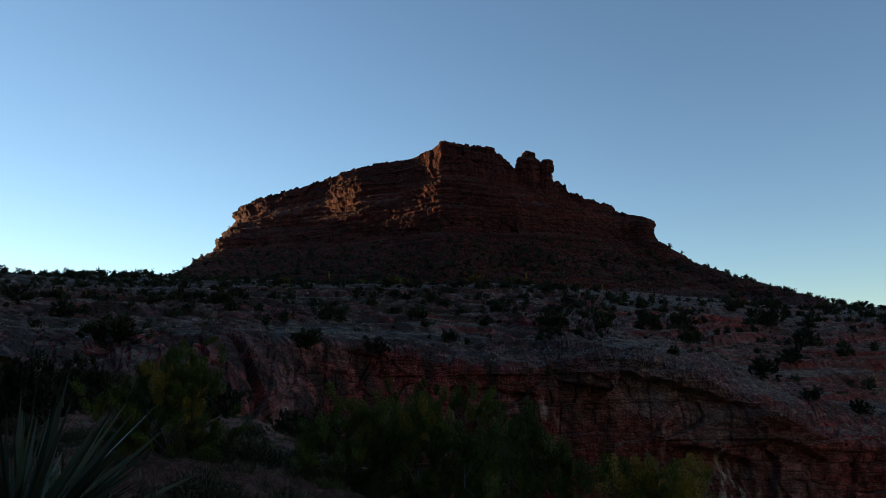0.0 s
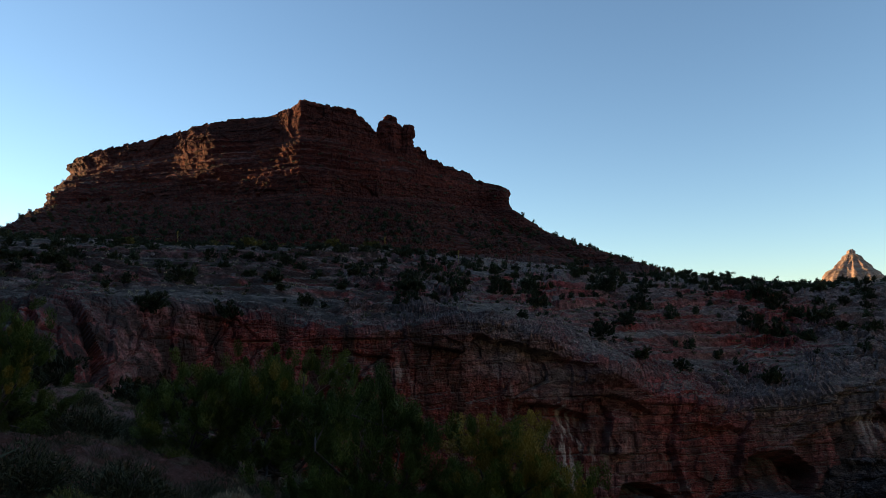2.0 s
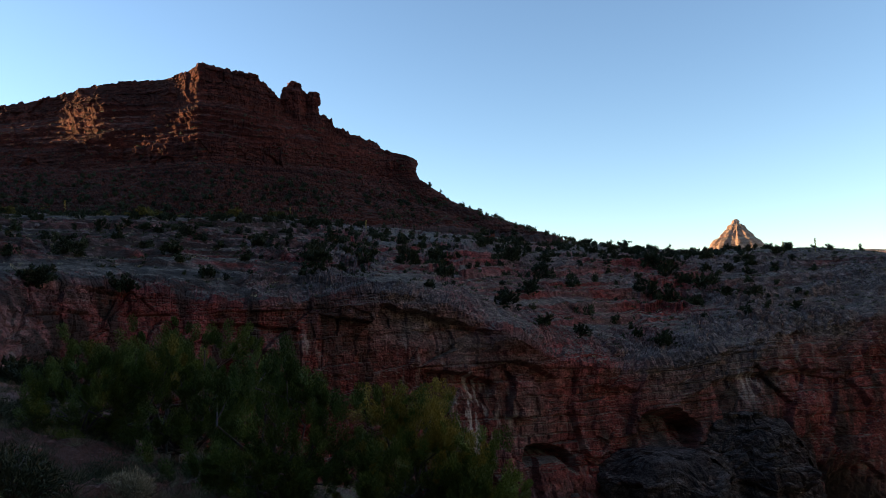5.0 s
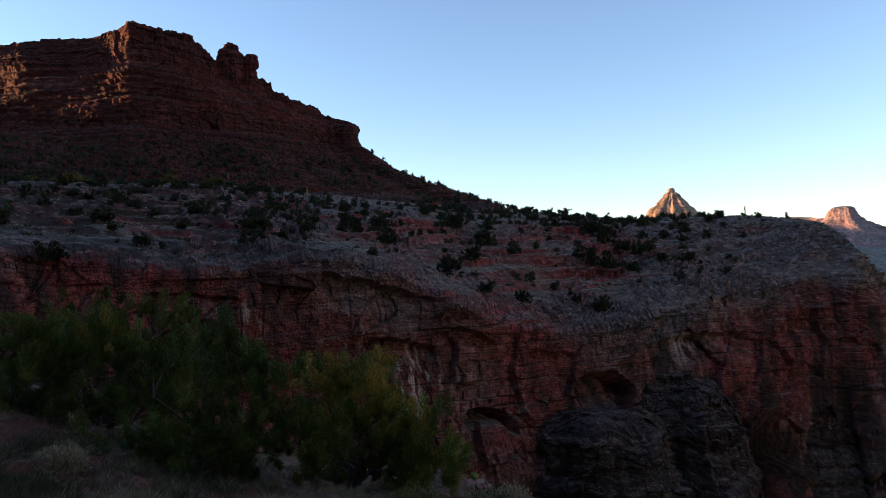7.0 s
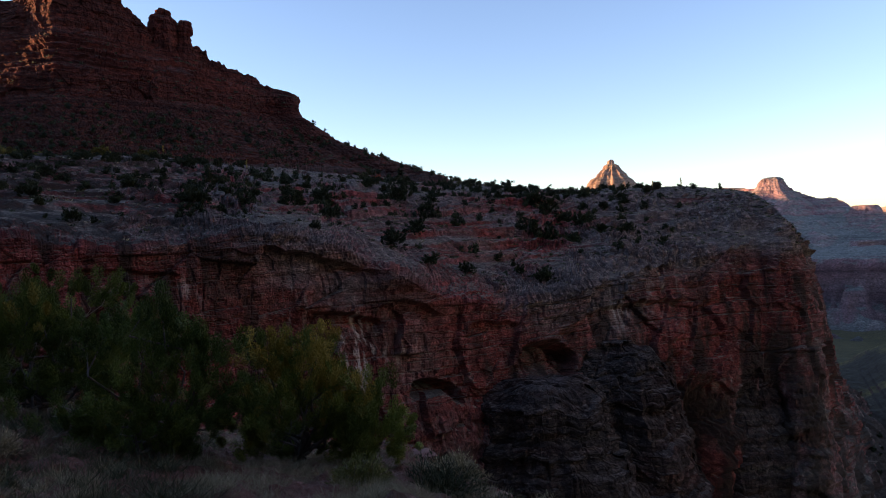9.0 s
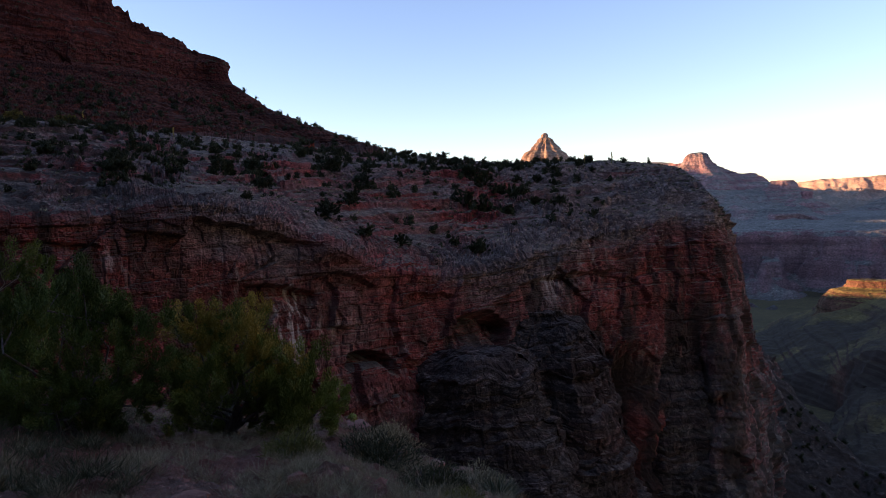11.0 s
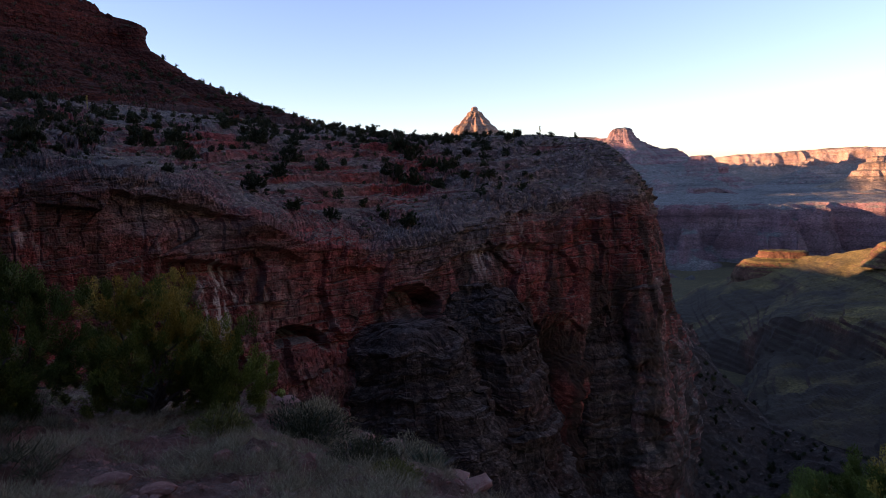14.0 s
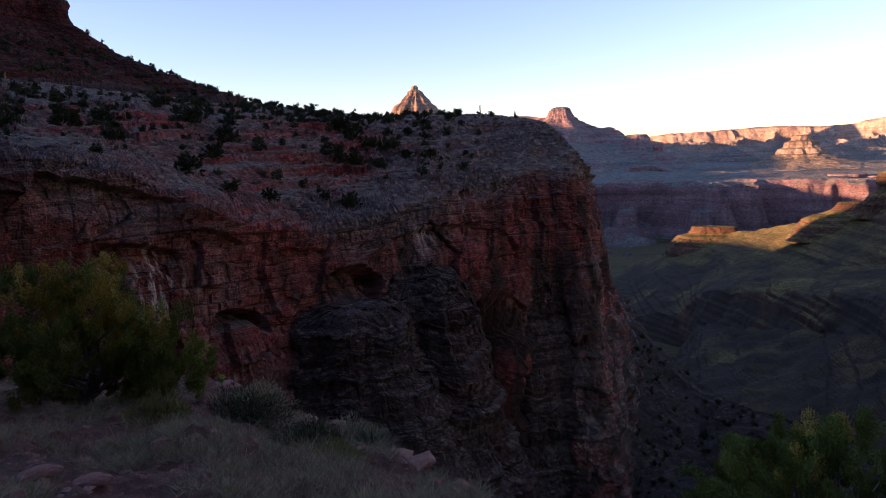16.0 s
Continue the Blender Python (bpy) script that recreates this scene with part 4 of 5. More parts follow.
for name, label, centre, rings, seed, turn, lobes in (
    ("rock_temple", "pyramid-shaped rock temple with a spire, lit from one side", at(-42.35, 3600), [(5, 5, 368), (11, 10, 360), (16, 15, 346), (32, 29, 336), (44, 40, 320), (62, 57, 306), (76, 70, 288), (96, 88, 268), (114, 104, 245), (140, 130, 215), (150, 140, 30), (170, 160, -150)], 301, 35, 0.34),
    ("throne_butte", "sloping butte with one sunlit cliff face", at(-53.95, 3380), [(16, 12, 217), (34, 26, 212), (44, 36, 205), (52, 42, 188), (66, 54, 160), (100, 80, 134), (140, 116, 104), (220, 190, 40), (380, 320, -30), (520, 460, -140)], 307, -54, 0.2),
    ("nose_butte", "flat-topped butte ending the range in a small cliff", at(-59.85, 3230), [(40, 26, 71), (48, 36, 69), (52, 40, 36), (80, 66, 14), (170, 140, -40), (280, 240, -110), (340, 300, -160)], 308, -60, 0.15),
    ("step_butte", "small ledge below the flat-topped butte", at(-61.4, 3100), [(8, 8, 24), (18, 16, 21), (23, 20, -6), (60, 50, -26), (150, 120, -80), (260, 220, -150)], 309, -61, 0.15),
    ("golden_butte", "small terraced butte lit golden by the evening sun", at(-71.4, 3050), [(18, 14, 38), (34, 24, 34), (40, 30, 18), (54, 40, 12), (60, 46, -8), (82, 64, -16), (90, 70, -34), (150, 120, -56), (340, 270, -100), (480, 400, -140)], 302, -71, 0.15),
    ("low_butte", "low shaded hill on the canyon terrace", at(-66.8, 3300), [(10, 10, -4), (60, 50, -24), (160, 130, -70), (330, 260, -130)], 303, 0, 0.2),
    ("terrace_butte", "sunlit red ledge at the terrace's edge", at(-74.3, 2380), [(42, 26, -88), (50, 32, -90), (53, 35, -106), (110, 90, -130), (190, 160, -190), (260, 220, -260)], 304, -74, 0.12),
    ("platform_knob", "flat-topped sunlit ledge on the platform hill", at(-65.6, 1092), [(27, 10, -113), (31, 14, -114.5), (33, 16, -119), (37, 19, -123), (50, 30, -127), (64, 44, -138), (76, 56, -170)], 305, -65, 0.1),
    ("crest_ledge", "golden rock ledge stepping up the hill's crest", at(-75.3, 932), [(20, 5, -66.5), (24, 8, -67.5), (28, 11, -71), (32, 14, -76), (60, 34, -86), (80, 60, -110)], 310, -75, 0.12),
    ("crest_knob", "golden rock knob on the hill's crest", at(-77.1, 890), [(6, 6, -30), (10, 9, -33), (12, 11, -50), (22, 20, -60), (40, 30, -80)], 306, -77, 0.2),
):
    small = centre[0] ** 2 + centre[1] ** 2 < 1500**2
    ob = ring_rock(name, PLATFORM_ROCK if small else TEMPLE_ROCK if name in ("rock_temple", "golden_butte") else FAR_ROCK, centre, rings, seed, 0.9, 0.7, turn, 260, 14, 1.8 if small else 5.0, 0.5, lobes)
    tagged(ob, label, "butte", kind="structure")

# unseen ridges outside the view, added to block the low sun
west = ring_rock("west_blocker", FAR_ROCK, at(53, 1134), [(380, 40, 128), (420, 110, 115), (500, 230, 60), (640, 330, -150)], 331, 0.6, 0.5, 54, 160, 10, 8.0, 0.4, 0.06)
tagged(west, "unseen ridge added in the west to block the low sun", "mountain", kind="structure")
ridge = ring_rock("ridge_blocker", FAR_ROCK, at(-36.5, 4100), [(470, 14, 210), (490, 34, 204), (560, 110, 130), (680, 240, -200)], 332, 0.6, 0.5, 53.5, 200, 10, 6.0, 0.4, 0.04)
tagged(ridge, "unseen ridge beyond the plateau, added to shade the rim cliff's foot", "mountain", kind="structure")
# unseen range and mesa, added so their shadows fall on the far slopes
NORTH = [(6, 2600, 60), (2.5, 2680, 100), (0, 2750, 180), (-3, 2850, 255), (-5, 2950, 278), (-8, 3200, 300), (-11, 3400, 360), (-18, 3300, 238), (-24, 3400, 185), (-30, 3600, 140), (-36, 3800, 90)]
TERRACE = [(8, 1700, 20), (-2, 1800, 30), (-12, 1900, 42), (-18, 1900, 39), (-22, 1900, 30), (-25, 1950, 50), (-27, 2000, 58), (-30, 2100, 46), (-38, 2300, 2), (-44, 2500, -40)]
for name, line, label in (("north_range", NORTH, "unseen range beyond the plateau, added to shade the far slopes"), ("north_mesa", TERRACE, "unseen mesa beyond the plateau, added to shade the inner cliffs")):
    range_sheet(name, ([(b_, d_ + 300, -250) for b_, d_, z_ in line], [(b_, d_ + 40, z_) for b_, d_, z_ in line], line, [(b_, d_ - 60, z_ - 60) for b_, d_, z_ in line], [(b_, d_ - 400, -250) for b_, d_, z_ in line]), (8, 3, 10, 12), -60, 30, 2.5, FAR_ROCK, 1.0, 0.5, lambda w: 1.0 + 0 * w, 8.0, 341, [(0, 0.4), (4, 0.4)], label)
# unseen south side of the canyon at the camera's back, raised to block sky light
SOUTH = [(60, 330), (85, 300), (120, 260), (160, 250), (-160, 260), (-125, 300), (-95, 420)]
SOUTH = [(b_ if b_ > 0 else b_ + 360, d_) for b_, d_ in SOUTH]
range_sheet("south_blocker", ([(b_, d_ + 260, 60) for b_, d_ in SOUTH], [(b_, d_ + 90, 290) for b_, d_ in SOUTH], [(b_, d_, 230) for b_, d_ in SOUTH], [(b_, d_ * 0.55, 70) for b_, d_ in SOUTH], [(b_, d_ * 0.16, 2) for b_, d_ in SOUTH]), (6, 10, 20, 20), 0, 400, 0.8, WALL_ROCK, 1.0, 0.6, lambda w: 1.0 + 0 * w, 3.0, 361, [(0, 0.4), (4, 0.2)], "unseen rocky canyon side behind the viewpoint, raised to block sky light")

# ---- the canyon floor, one sheet to the horizon ----
rr = np.array([1, 60, 140, 260, 420, 700, 1100, 1600, 2300, 3200, 4200, 4950], float)
zz = np.array([-60, -90, -110, -125, -165, -205, -240, -262, -262, -235, -215, -200], float)
ang = np.linspace(0, 2 * np.pi, 241)
rad = np.concatenate([np.linspace(rr[k], rr[k + 1], 9)[:-1] for k in range(len(rr) - 1)] + [[rr[-1]]])
gx, gy = rad[:, None] * np.sin(ang), rad[:, None] * np.cos(ang)
gp = np.stack([gx.ravel(), gy.ravel(), np.repeat(np.interp(rad, rr, zz), len(ang))], 1)
gp[:, 2] += 10 * fbm(gp / 300, 4, 351) * np.clip(np.hypot(gp[:, 0], gp[:, 1]) / 600, 0.1, 1)
# last attribute: one even darkening of the floor's colour
ground = grid_mesh("ground", gp, len(ang), len(rad), PLATFORM_ROCK, {"red": 0.3 + 0.3 * vnoise(gp / 200, 352), "stain": gp[:, 0] * 0, "shade_tone": gp[:, 0] * 0 + 0.6})
tagged(ground, "dusky canyon floor reaching to the horizon", "ground", kind="structure")

# ---- the near hillside on which the camera stands ----
NEAR = {  # bearing: distance and height of the edge
    "b": [180, 120, 80, 55, 40, 33, 25, 17, 10, 3, -3, -9, -14, -17.5, -21, -25, -30, -35, -40, -45, -50, -58, -66, -76, -90, -120, -180],
    "r": [60, 60, 50, 56, 58, 58, 57, 52, 38, 26, 20, 17, 15, 14, 13.5, 13, 11, 9.6, 8, 7, 6.2, 5.5, 5, 5, 5, 8, 60],
    "z": [18, 16, 4, 2.5, 1.6, 1, 0.2, -1.2, -2.6, -2.9, -3, -2.9, -2.7, -2.6, -2.5, -2.35, -2.4, -2.15, -1.9, -1.75, -1.6, -1.6, -1.6, -1.6, -1.5, -0.6, 18],
}


def edge_at(bearing):
    o = np.argsort(NEAR["b"])
    bs = np.array(NEAR["b"])[o]
    return np.interp(bearing, bs, np.array(NEAR["r"], float)[o]), np.interp(bearing, bs, np.array(NEAR["z"], float)[o])


def near_height(x, y):
    """Height of the near hillside at a place in plan."""
    x, y = np.atleast_1d(np.asarray(x, float)), np.atleast_1d(np.asarray(y, float))
    r, b_ = np.hypot(x, y), np.degrees(np.arctan2(-x, y))
    re, ze = edge_at(b_)
    f = np.clip(r / re, 0, 1)
    z = ze * (0.35 * f + 0.65 * f * f)
    over = np.clip(r - re, 0, None)
    steep = np.interp(b_, [-180, -100, -80, -67, -60, 0, 12, 28, 60, 180], [0.3, 0.45, 0.5, 0.55, 1.2, 1.1, 0.7, 0.1, -0.12, -0.3])
    z = z - over * steep
    pp = np.stack([x, y, 0 * x], 1)
    return z + np.clip(r / 3, 0.15, 1) * (0.22 * fbm(pp / 3.1, 4, 401) + 0.075 * fbm(pp / 0.45, 4, 402, 0.6))


ang = np.concatenate([np.linspace(-180, -80, 40)[:-1], np.linspace(-80, 40, 560)[:-1], np.linspace(40, 180, 60)])
rad = np.concatenate([np.linspace(0.05, 3, 40)[:-1], np.linspace(3, 20, 190)[:-1], np.linspace(20, 75, 90)])
gx, gy = (-rad[:, None] * np.sin(np.radians(ang))).ravel(), (rad[:, None] * np.cos(np.radians(ang))).ravel()
gp = np.stack([gx, gy, near_height(gx, gy)], 1)
near_ground = grid_mesh("near_ground", gp, len(ang), len(rad), SOIL)
tagged(near_ground, "stony red hillside soil at the canyon's edge", "ground", kind="structure")

# ---- plants and stones ----
rng = np.random.default_rng(7)


def part(name, me, parent, label=""):
    """One mesh object under a thing or part."""
    ob = new(name, me)
    ob.parent = parent
    if label:
        ob["label"] = label
    return ob


def blades(centres, ways, length, width, r):
    """Narrow leaf-shaped faces at the centres, along the ways. Gives vertices and faces."""
    k = len(centres)
    ways = ways / (np.linalg.norm(ways, axis=1, keepdims=True) + 1e-9)
    side = np.cross(ways, r.normal(size=(k, 3)))
    side /= np.linalg.norm(side, axis=1, keepdims=True) + 1e-9
    length = np.broadcast_to(length, k)[:, None]
    width = np.broadcast_to(width, k)[:, None]
    v = np.stack([centres - side * width * 0.35, centres + side * width * 0.35, centres + ways * length * 0.55 + side * width * 0.5, centres + ways * length, centres + ways * length * 0.55 - side * width * 0.5], 1).reshape(-1, 3)
    i = np.arange(k)[:, None] * 5
    return v, (i + np.array([[0, 1, 2, 3, 4]]))


def needles(centres, ways, length, width, r, out=None):
    """Slim three-cornered leaves, at random or lying flat on a form whose outward ways are given."""
    k = len(centres)
    ways = ways / (np.linalg.norm(ways, axis=1, keepdims=True) + 1e-9)
    side = np.cross(ways, r.normal(size=(k, 3)) if out is None else out + 0.35 * r.normal(size=(k, 3)))
    side /= np.linalg.norm(side, axis=1, keepdims=True) + 1e-9
    length = np.broadcast_to(length, k)[:, None]
    v = np.stack([centres - side * width * 0.5, centres + side * width * 0.5, centres + ways * length], 1).reshape(-1, 3)
    return v, np.arange(k)[:, None] * 3 + np.array([[0, 1, 2]])


def tube(points, radii, sides=6):
    """A tapered limb through points."""
    points = np.asarray(points, float)
    verts, faces = [], []
    for k, (c, rad) in enumerate(zip(points, radii)):
        way = points[min(k + 1, len(points) - 1)] - points[max(k - 1, 0)]
        way = way / (np.linalg.norm(way) + 1e-9)
        a = np.cross(way, (0.3, 1, 0.2))
        a /= np.linalg.norm(a) + 1e-9
        b_ = np.cross(way, a)
        for j in range(sides):
            t_ = 2 * math.pi * j / sides
            verts.append(c + rad * (math.cos(t_) * a + math.sin(t_) * b_))
    for k in range(len(points) - 1):
        for j in range(sides):
            q, s_ = k * sides + j, k * sides + (j + 1) % sides
            faces.append((q, s_, s_ + sides, q + sides))
    return np.array(verts), faces


def joined(pieces):
    verts, faces, off = [], [], 0
    for v, f in pieces:
        verts.append(np.asarray(v))
        faces += [tuple(int(i) + off for i in q) for q in f]
        off += len(v)
    return np.concatenate(verts), faces


def limb(start, end, r, bend=0.15, steps=5):
    start, end = np.asarray(start, float), np.asarray(end, float)
    size = np.linalg.norm(end - start)
    f = np.linspace(0, 1, steps)[:, None]
    pts = start + (end - start) * f
    pts[1:-1] += r.normal(size=(steps - 2, 3)) * bend * size * 0.4
    return pts


def crown_points(r, count, wide, high, low, lobes, lump=1.0):
    """Clump centres filling an uneven crown made of several lobes."""
    out = []
    for _ in range(lobes):
        a, rad = r.uniform(0, 2 * math.pi), wide * r.uniform(0.1, 0.64)
        c = np.array([rad * math.cos(a), rad * math.sin(a), low + (high - low) * r.uniform(0.08, 0.78) * (1 - 0.35 * (rad / wide) ** 2)])
        s = np.array([wide * r.uniform(0.22, 0.4), wide * r.uniform(0.22, 0.4), (high - low) * r.uniform(0.2, 0.36)])
        s = s * lump
        m = count // lobes
        v = r.normal(size=(m, 3))
        v /= np.linalg.norm(v, axis=1, keepdims=True)
        out.append(c + v * s * r.uniform(0.45, 1.05, (m, 1)))
    p_ = np.concatenate(out)
    p_[:, 2] = np.clip(p_[:, 2], low * 0.6, None)
    return p_


def juniper(name, seed, wide, high, boughs, plumes, leaves, plume, leaf, label, category, yellow=0.0, foliage=None, dead=0):
    """A juniper: twisted trunk, boughs to an uneven outline, each ending in upright plumes of scaly leaves, a few bare twigs."""
    r = np.random.default_rng(seed)
    thing = new(name)
    way = r.normal(size=(boughs * 3, 3))
    way /= np.linalg.norm(way, axis=1, keepdims=True)
    reach = r.uniform(0.5, 1.0, (len(way), 1)) ** 0.6 * (1 + 0.34 * vnoise(way * 1.6 + seed, seed)[:, None])
    ends = np.array([0, 0, 0.46 * high]) + way * reach * np.array([0.44 * wide, 0.44 * wide, 0.46 * high])
    ends = ends[ends[:, 2] > 0.1 * high][:boughs]
    ends[:, :2] *= (1.15 - 0.5 * ends[:, 2:] / high)
    fork = np.array([0.0, 0.0, high * 0.16])
    wood = [tube(limb((0, 0, -0.25 * high), fork, r, 0.1, 4), [0.045 * high, 0.04 * high, 0.036 * high, 0.026 * high], 7)]
    for c in ends[:: 1 if boughs < 20 else 2]:
        wood.append(tube(limb(fork + r.normal(size=3) * 0.02 * high, c, r, 0.3, 5), np.linspace(0.013, 0.004, 5) * high, 5))
    part("trunk", mesh_from("trunk", *joined(wood), BARK), thing, "twisted grey bark")
    sprays = {False: ([], []), True: ([], [])}
    for c in ends:
        out = c - np.array([0, 0, 0.3 * high])
        out = out / (np.linalg.norm(out) + 1e-6)
        bough_tone = r.uniform(0, 0.6)
        gold_bough = c[2] > 0.5 * high and r.random() < yellow
        for _ in range(plumes):
            up = 0.6 * out + np.array([0, 0, 0.8]) + 0.45 * r.normal(size=3)
            up /= np.linalg.norm(up)
            size = plume * r.uniform(0.6, 1.25)
            base = c + r.normal(size=3) * plume * np.array([0.8, 0.8, 0.7])
            v = r.normal(size=(leaves, 3))
            v /= np.linalg.norm(v, axis=1, keepdims=True)
            f = r.uniform(0, 1, (leaves, 1))
            thick = 0.42 * np.sqrt(np.clip(f * (1.15 - f) * 3.0, 0.02, None))
            pos = base + up * f * size + v * thick * size * r.uniform(0.55, 1.0, (leaves, 1))
            piece = needles(pos, v * 0.35 + up + 0.3 * r.normal(size=v.shape), leaf * r.uniform(0.6, 1.3, leaves), leaf * 0.5, r, v + up * (f - 0.35))
            gold = bool(gold_bough and r.random() < 0.75)
            sprays[gold][0].append(piece)
            sprays[gold][1].append(np.full(3 * leaves, bough_tone + r.uniform(0, 0.4)))
    for gold, key, mat in ((False, "crown", foliage or JUNIPER), (True, "yellowed_crown", JUNIPER_YELLOW)):
        if sprays[gold][0]:
            v = np.concatenate([q[0] for q in sprays[gold][0]])
            me = mesh_from(key, v, np.arange(len(v)).reshape(-1, 3), mat)
            me.attributes.new("tone", "FLOAT", "POINT").data.foreach_set("value", np.concatenate(sprays[gold][1]).astype(np.float32))
            part(key, me, thing, "yellowed foliage at the top" if gold else "")
    for _ in range(dead):
        c = ends[r.integers(len(ends))]
        axis = np.array([0, 0, high * 0.4])
        q = c * 0.7 + axis * 0.3
        e_ = c + (c - axis) * r.uniform(0.15, 0.35) + r.normal(size=3) * 0.12
        twigs = [tube(limb(q, e_, r, 0.35, 6), np.linspace(0.007, 0.002, 6), 4)]
        for _ in range(5):
            f_ = q + (e_ - q) * r.uniform(0.4, 0.95)
            twigs.append(tube(limb(f_, f_ + r.normal(size=3) * 0.16, r, 0.3, 4), np.linspace(0.004, 0.0015, 4), 3))
        part("dead_twig", mesh_from("dead_twig", *joined(twigs), TWIG), thing, "bare grey twig")
    return tagged(thing, label, category)


def near_at(bearing, distance, sink=0.0):
    x, y = at(bearing, distance)
    return x, y, float(near_height(x, y)[0]) - sink


TWIG = leaf_material("silvery_twig", (0.2, 0.18, 0.165), (0.34, 0.31, 0.29))
# junipers on the near hillside
for seed, bearing, distance, wide, high, boughs, yellow, dead, drop, label in (
    (11, -16.8, 10.6, 1.95, 2.45, 34, 0.85, 16, 0.2, "juniper with yellowing top branches at the canyon's edge"),
    (12, -5.9, 10.4, 2.1, 2.3, 36, 0.04, 7, 0.2, "dense dark green juniper on the stony hillside"),
    (13, 1.4, 13.5, 3.3, 2.7, 52, 0.02, 18, 0.2, "broad juniper with bare grey twigs showing"),
    (14, 20.8, 14.0, 2.6, 2.1, 34, 0.10, 5, 0.3, "bright green juniper on the rising hillside"),
    (15, 7.5, 13.0, 2.0, 1.5, 22, 0.0, 4, 0.1, "low dark juniper among dry grass"),
    (16, -75.5, 9.0, 4.2, 2.05, 70, 0.12, 26, 0.3, "juniper with silvery dead twigs below the edge"),
    (17, -22.0, 10.3, 1.15, 1.45, 13, 0.0, 3, 0.1, "small dark juniper beside its taller neighbour"),
):
    ob = juniper("juniper_tree", seed, wide, high, boughs, 8, 460, 0.26, 0.03, label, "tree", yellow, None, dead)
    x, y, z = near_at(bearing, distance)
    ob.location = (x, y, z - drop)
    ob["group"] = "junipers on the near hillside"

# bushes across the canyon: a few kinds, each standing on the bench
KINDS = [juniper("pinyon_bush", 100 + k, 1.0, (0.62, 0.8, 0.9, 0.7, 1.0, 0.55)[k], 17, 5, 52, 0.2, 0.085, "", "", 0.0, PINYON) for k in range(6)]
for k, ob in enumerate(KINDS):
    tagged(ob, "dark green pinyon or juniper bush on the rocky bench", "bush", "bushes across the canyon")


def spots(pts, weights, count, r, gap):
    """Places on a sheet, by weight, no two closer than gap."""
    order = r.choice(len(pts), size=min(len(pts) - 1, count * 8), replace=False, p=weights / weights.sum())
    out = []
    for i in order:
        q = pts[i]
        if all((q[0] - o[0]) ** 2 + (q[1] - o[1]) ** 2 > gap * gap for o in out):
            out.append(q)
            if len(out) == count:
                break
    return out


grid = WALL_PTS.reshape(WALL_SHAPE)
area = (np.linalg.norm(np.gradient(grid, axis=0), axis=2) * np.linalg.norm(np.gradient(grid, axis=1), axis=2)).ravel() ** 0.5
seen = (WALL_B < 34) & (WALL_B > -56) & (WALL_W > 0.9)
seen_wide = (WALL_B < 36) & (WALL_B > -51.5)
veg = between(WALL_W, [(0, 0), (0.88, 0.4), (1.0, 2.2), (1.15, 1.2), (1.6, 0.8), (2.0, 0.7), (2.6, 0.45), (2.9, 0.2), (3.0, 0), (6, 0)]) * (0.6 + 0.5 * vnoise(WALL_PTS / 25, 71)) * area
veg = veg * between(WALL_W, [(0, 1), (1, 1), (2, 3.0), (2.01, 0.9), (3, 0.7)])
veg = np.clip(veg, 0, None) * seen * between(WALL_B, [(-51, 0), (-48, 0.35), (-44, 1)])
bush_spots = spots(WALL_PTS, veg, 300, rng, 2.4)
tal = between(BUTTE_W, [(0, 0), (4.2, 0), (4.4, 0.4), (5, 1.0), (5.7, 1.0), (6, 0.4), (6.1, 0)]) * (np.abs(bearing_of(BUTTE_PTS) + 4) < 24)
talus_spots = np.array(spots(BUTTE_PTS, tal, 420, rng, 2.6))
used = set()
for i, q in enumerate(bush_spots):
    k = int(rng.integers(len(KINDS)))
    size = float(np.hypot(q[0], q[1])) / 200 * float(rng.uniform(2.6, 5.0) if rng.random() < 0.75 else rng.uniform(5.0, 7.0))
    size = min(size, 5.0 if q[2] < 12 and bearing_of(q[None])[0] > -40 else 2.7)
    m = pose(q[0], q[1], q[2] - 0.12 * size, 0, 0, float(rng.uniform(0, 360))) @ Matrix.Diagonal((size, size, size * rng.uniform(0.75, 1.05), 1))
    if k in used:
        ob = copy_thing(KINDS[k], Matrix())
    else:
        ob = KINDS[k]
        used.add(k)
    ob.matrix_basis = m


def on_wall(bearing, rise):
    """The place on the bench seen along that bearing and rise."""
    ok = np.where((WALL_W > 0.9) & (WALL_W < 3.1), (WALL_B - bearing) ** 2 + (WALL_E - rise) ** 2, 1e9)
    return WALL_PTS[int(np.argmin(ok))]


# single dark bushes that stand out on the slope
for bearing, rise, size in ((-24.6, -0.4, 4.6), (-0.6, 2.3, 3.0), (-41.5, 0.0, 4.2), (-36.0, 2.6, 4.0), (-9.0, 3.4, 4.4), (2.0, 4.2, 4.0), (17.8, 4.9, 5.0), (31.5, 4.6, 4.5), (25.0, 2.2, 5.0), (11.0, 2.0, 4.2), (9.0, 4.0, 4.5), (-19.0, 3.4, 4.5), (-25.0, 3.2, 5.0), (-30.5, -2.8, 3.0), (-27.5, -2.0, 3.2), (5.5, 1.0, 4.0), (20.5, 5.2, 3.6), (28.5, 3.8, 4.0)):
    q = on_wall(bearing, rise)
    ob = copy_thing(KINDS[int(rng.integers(6))], Matrix())
    ob.matrix_basis = pose(q[0], q[1], q[2] - 0.15, 0, 0, float(rng.uniform(0, 360))) @ Matrix.Diagonal((size, size, size * 0.8, 1))

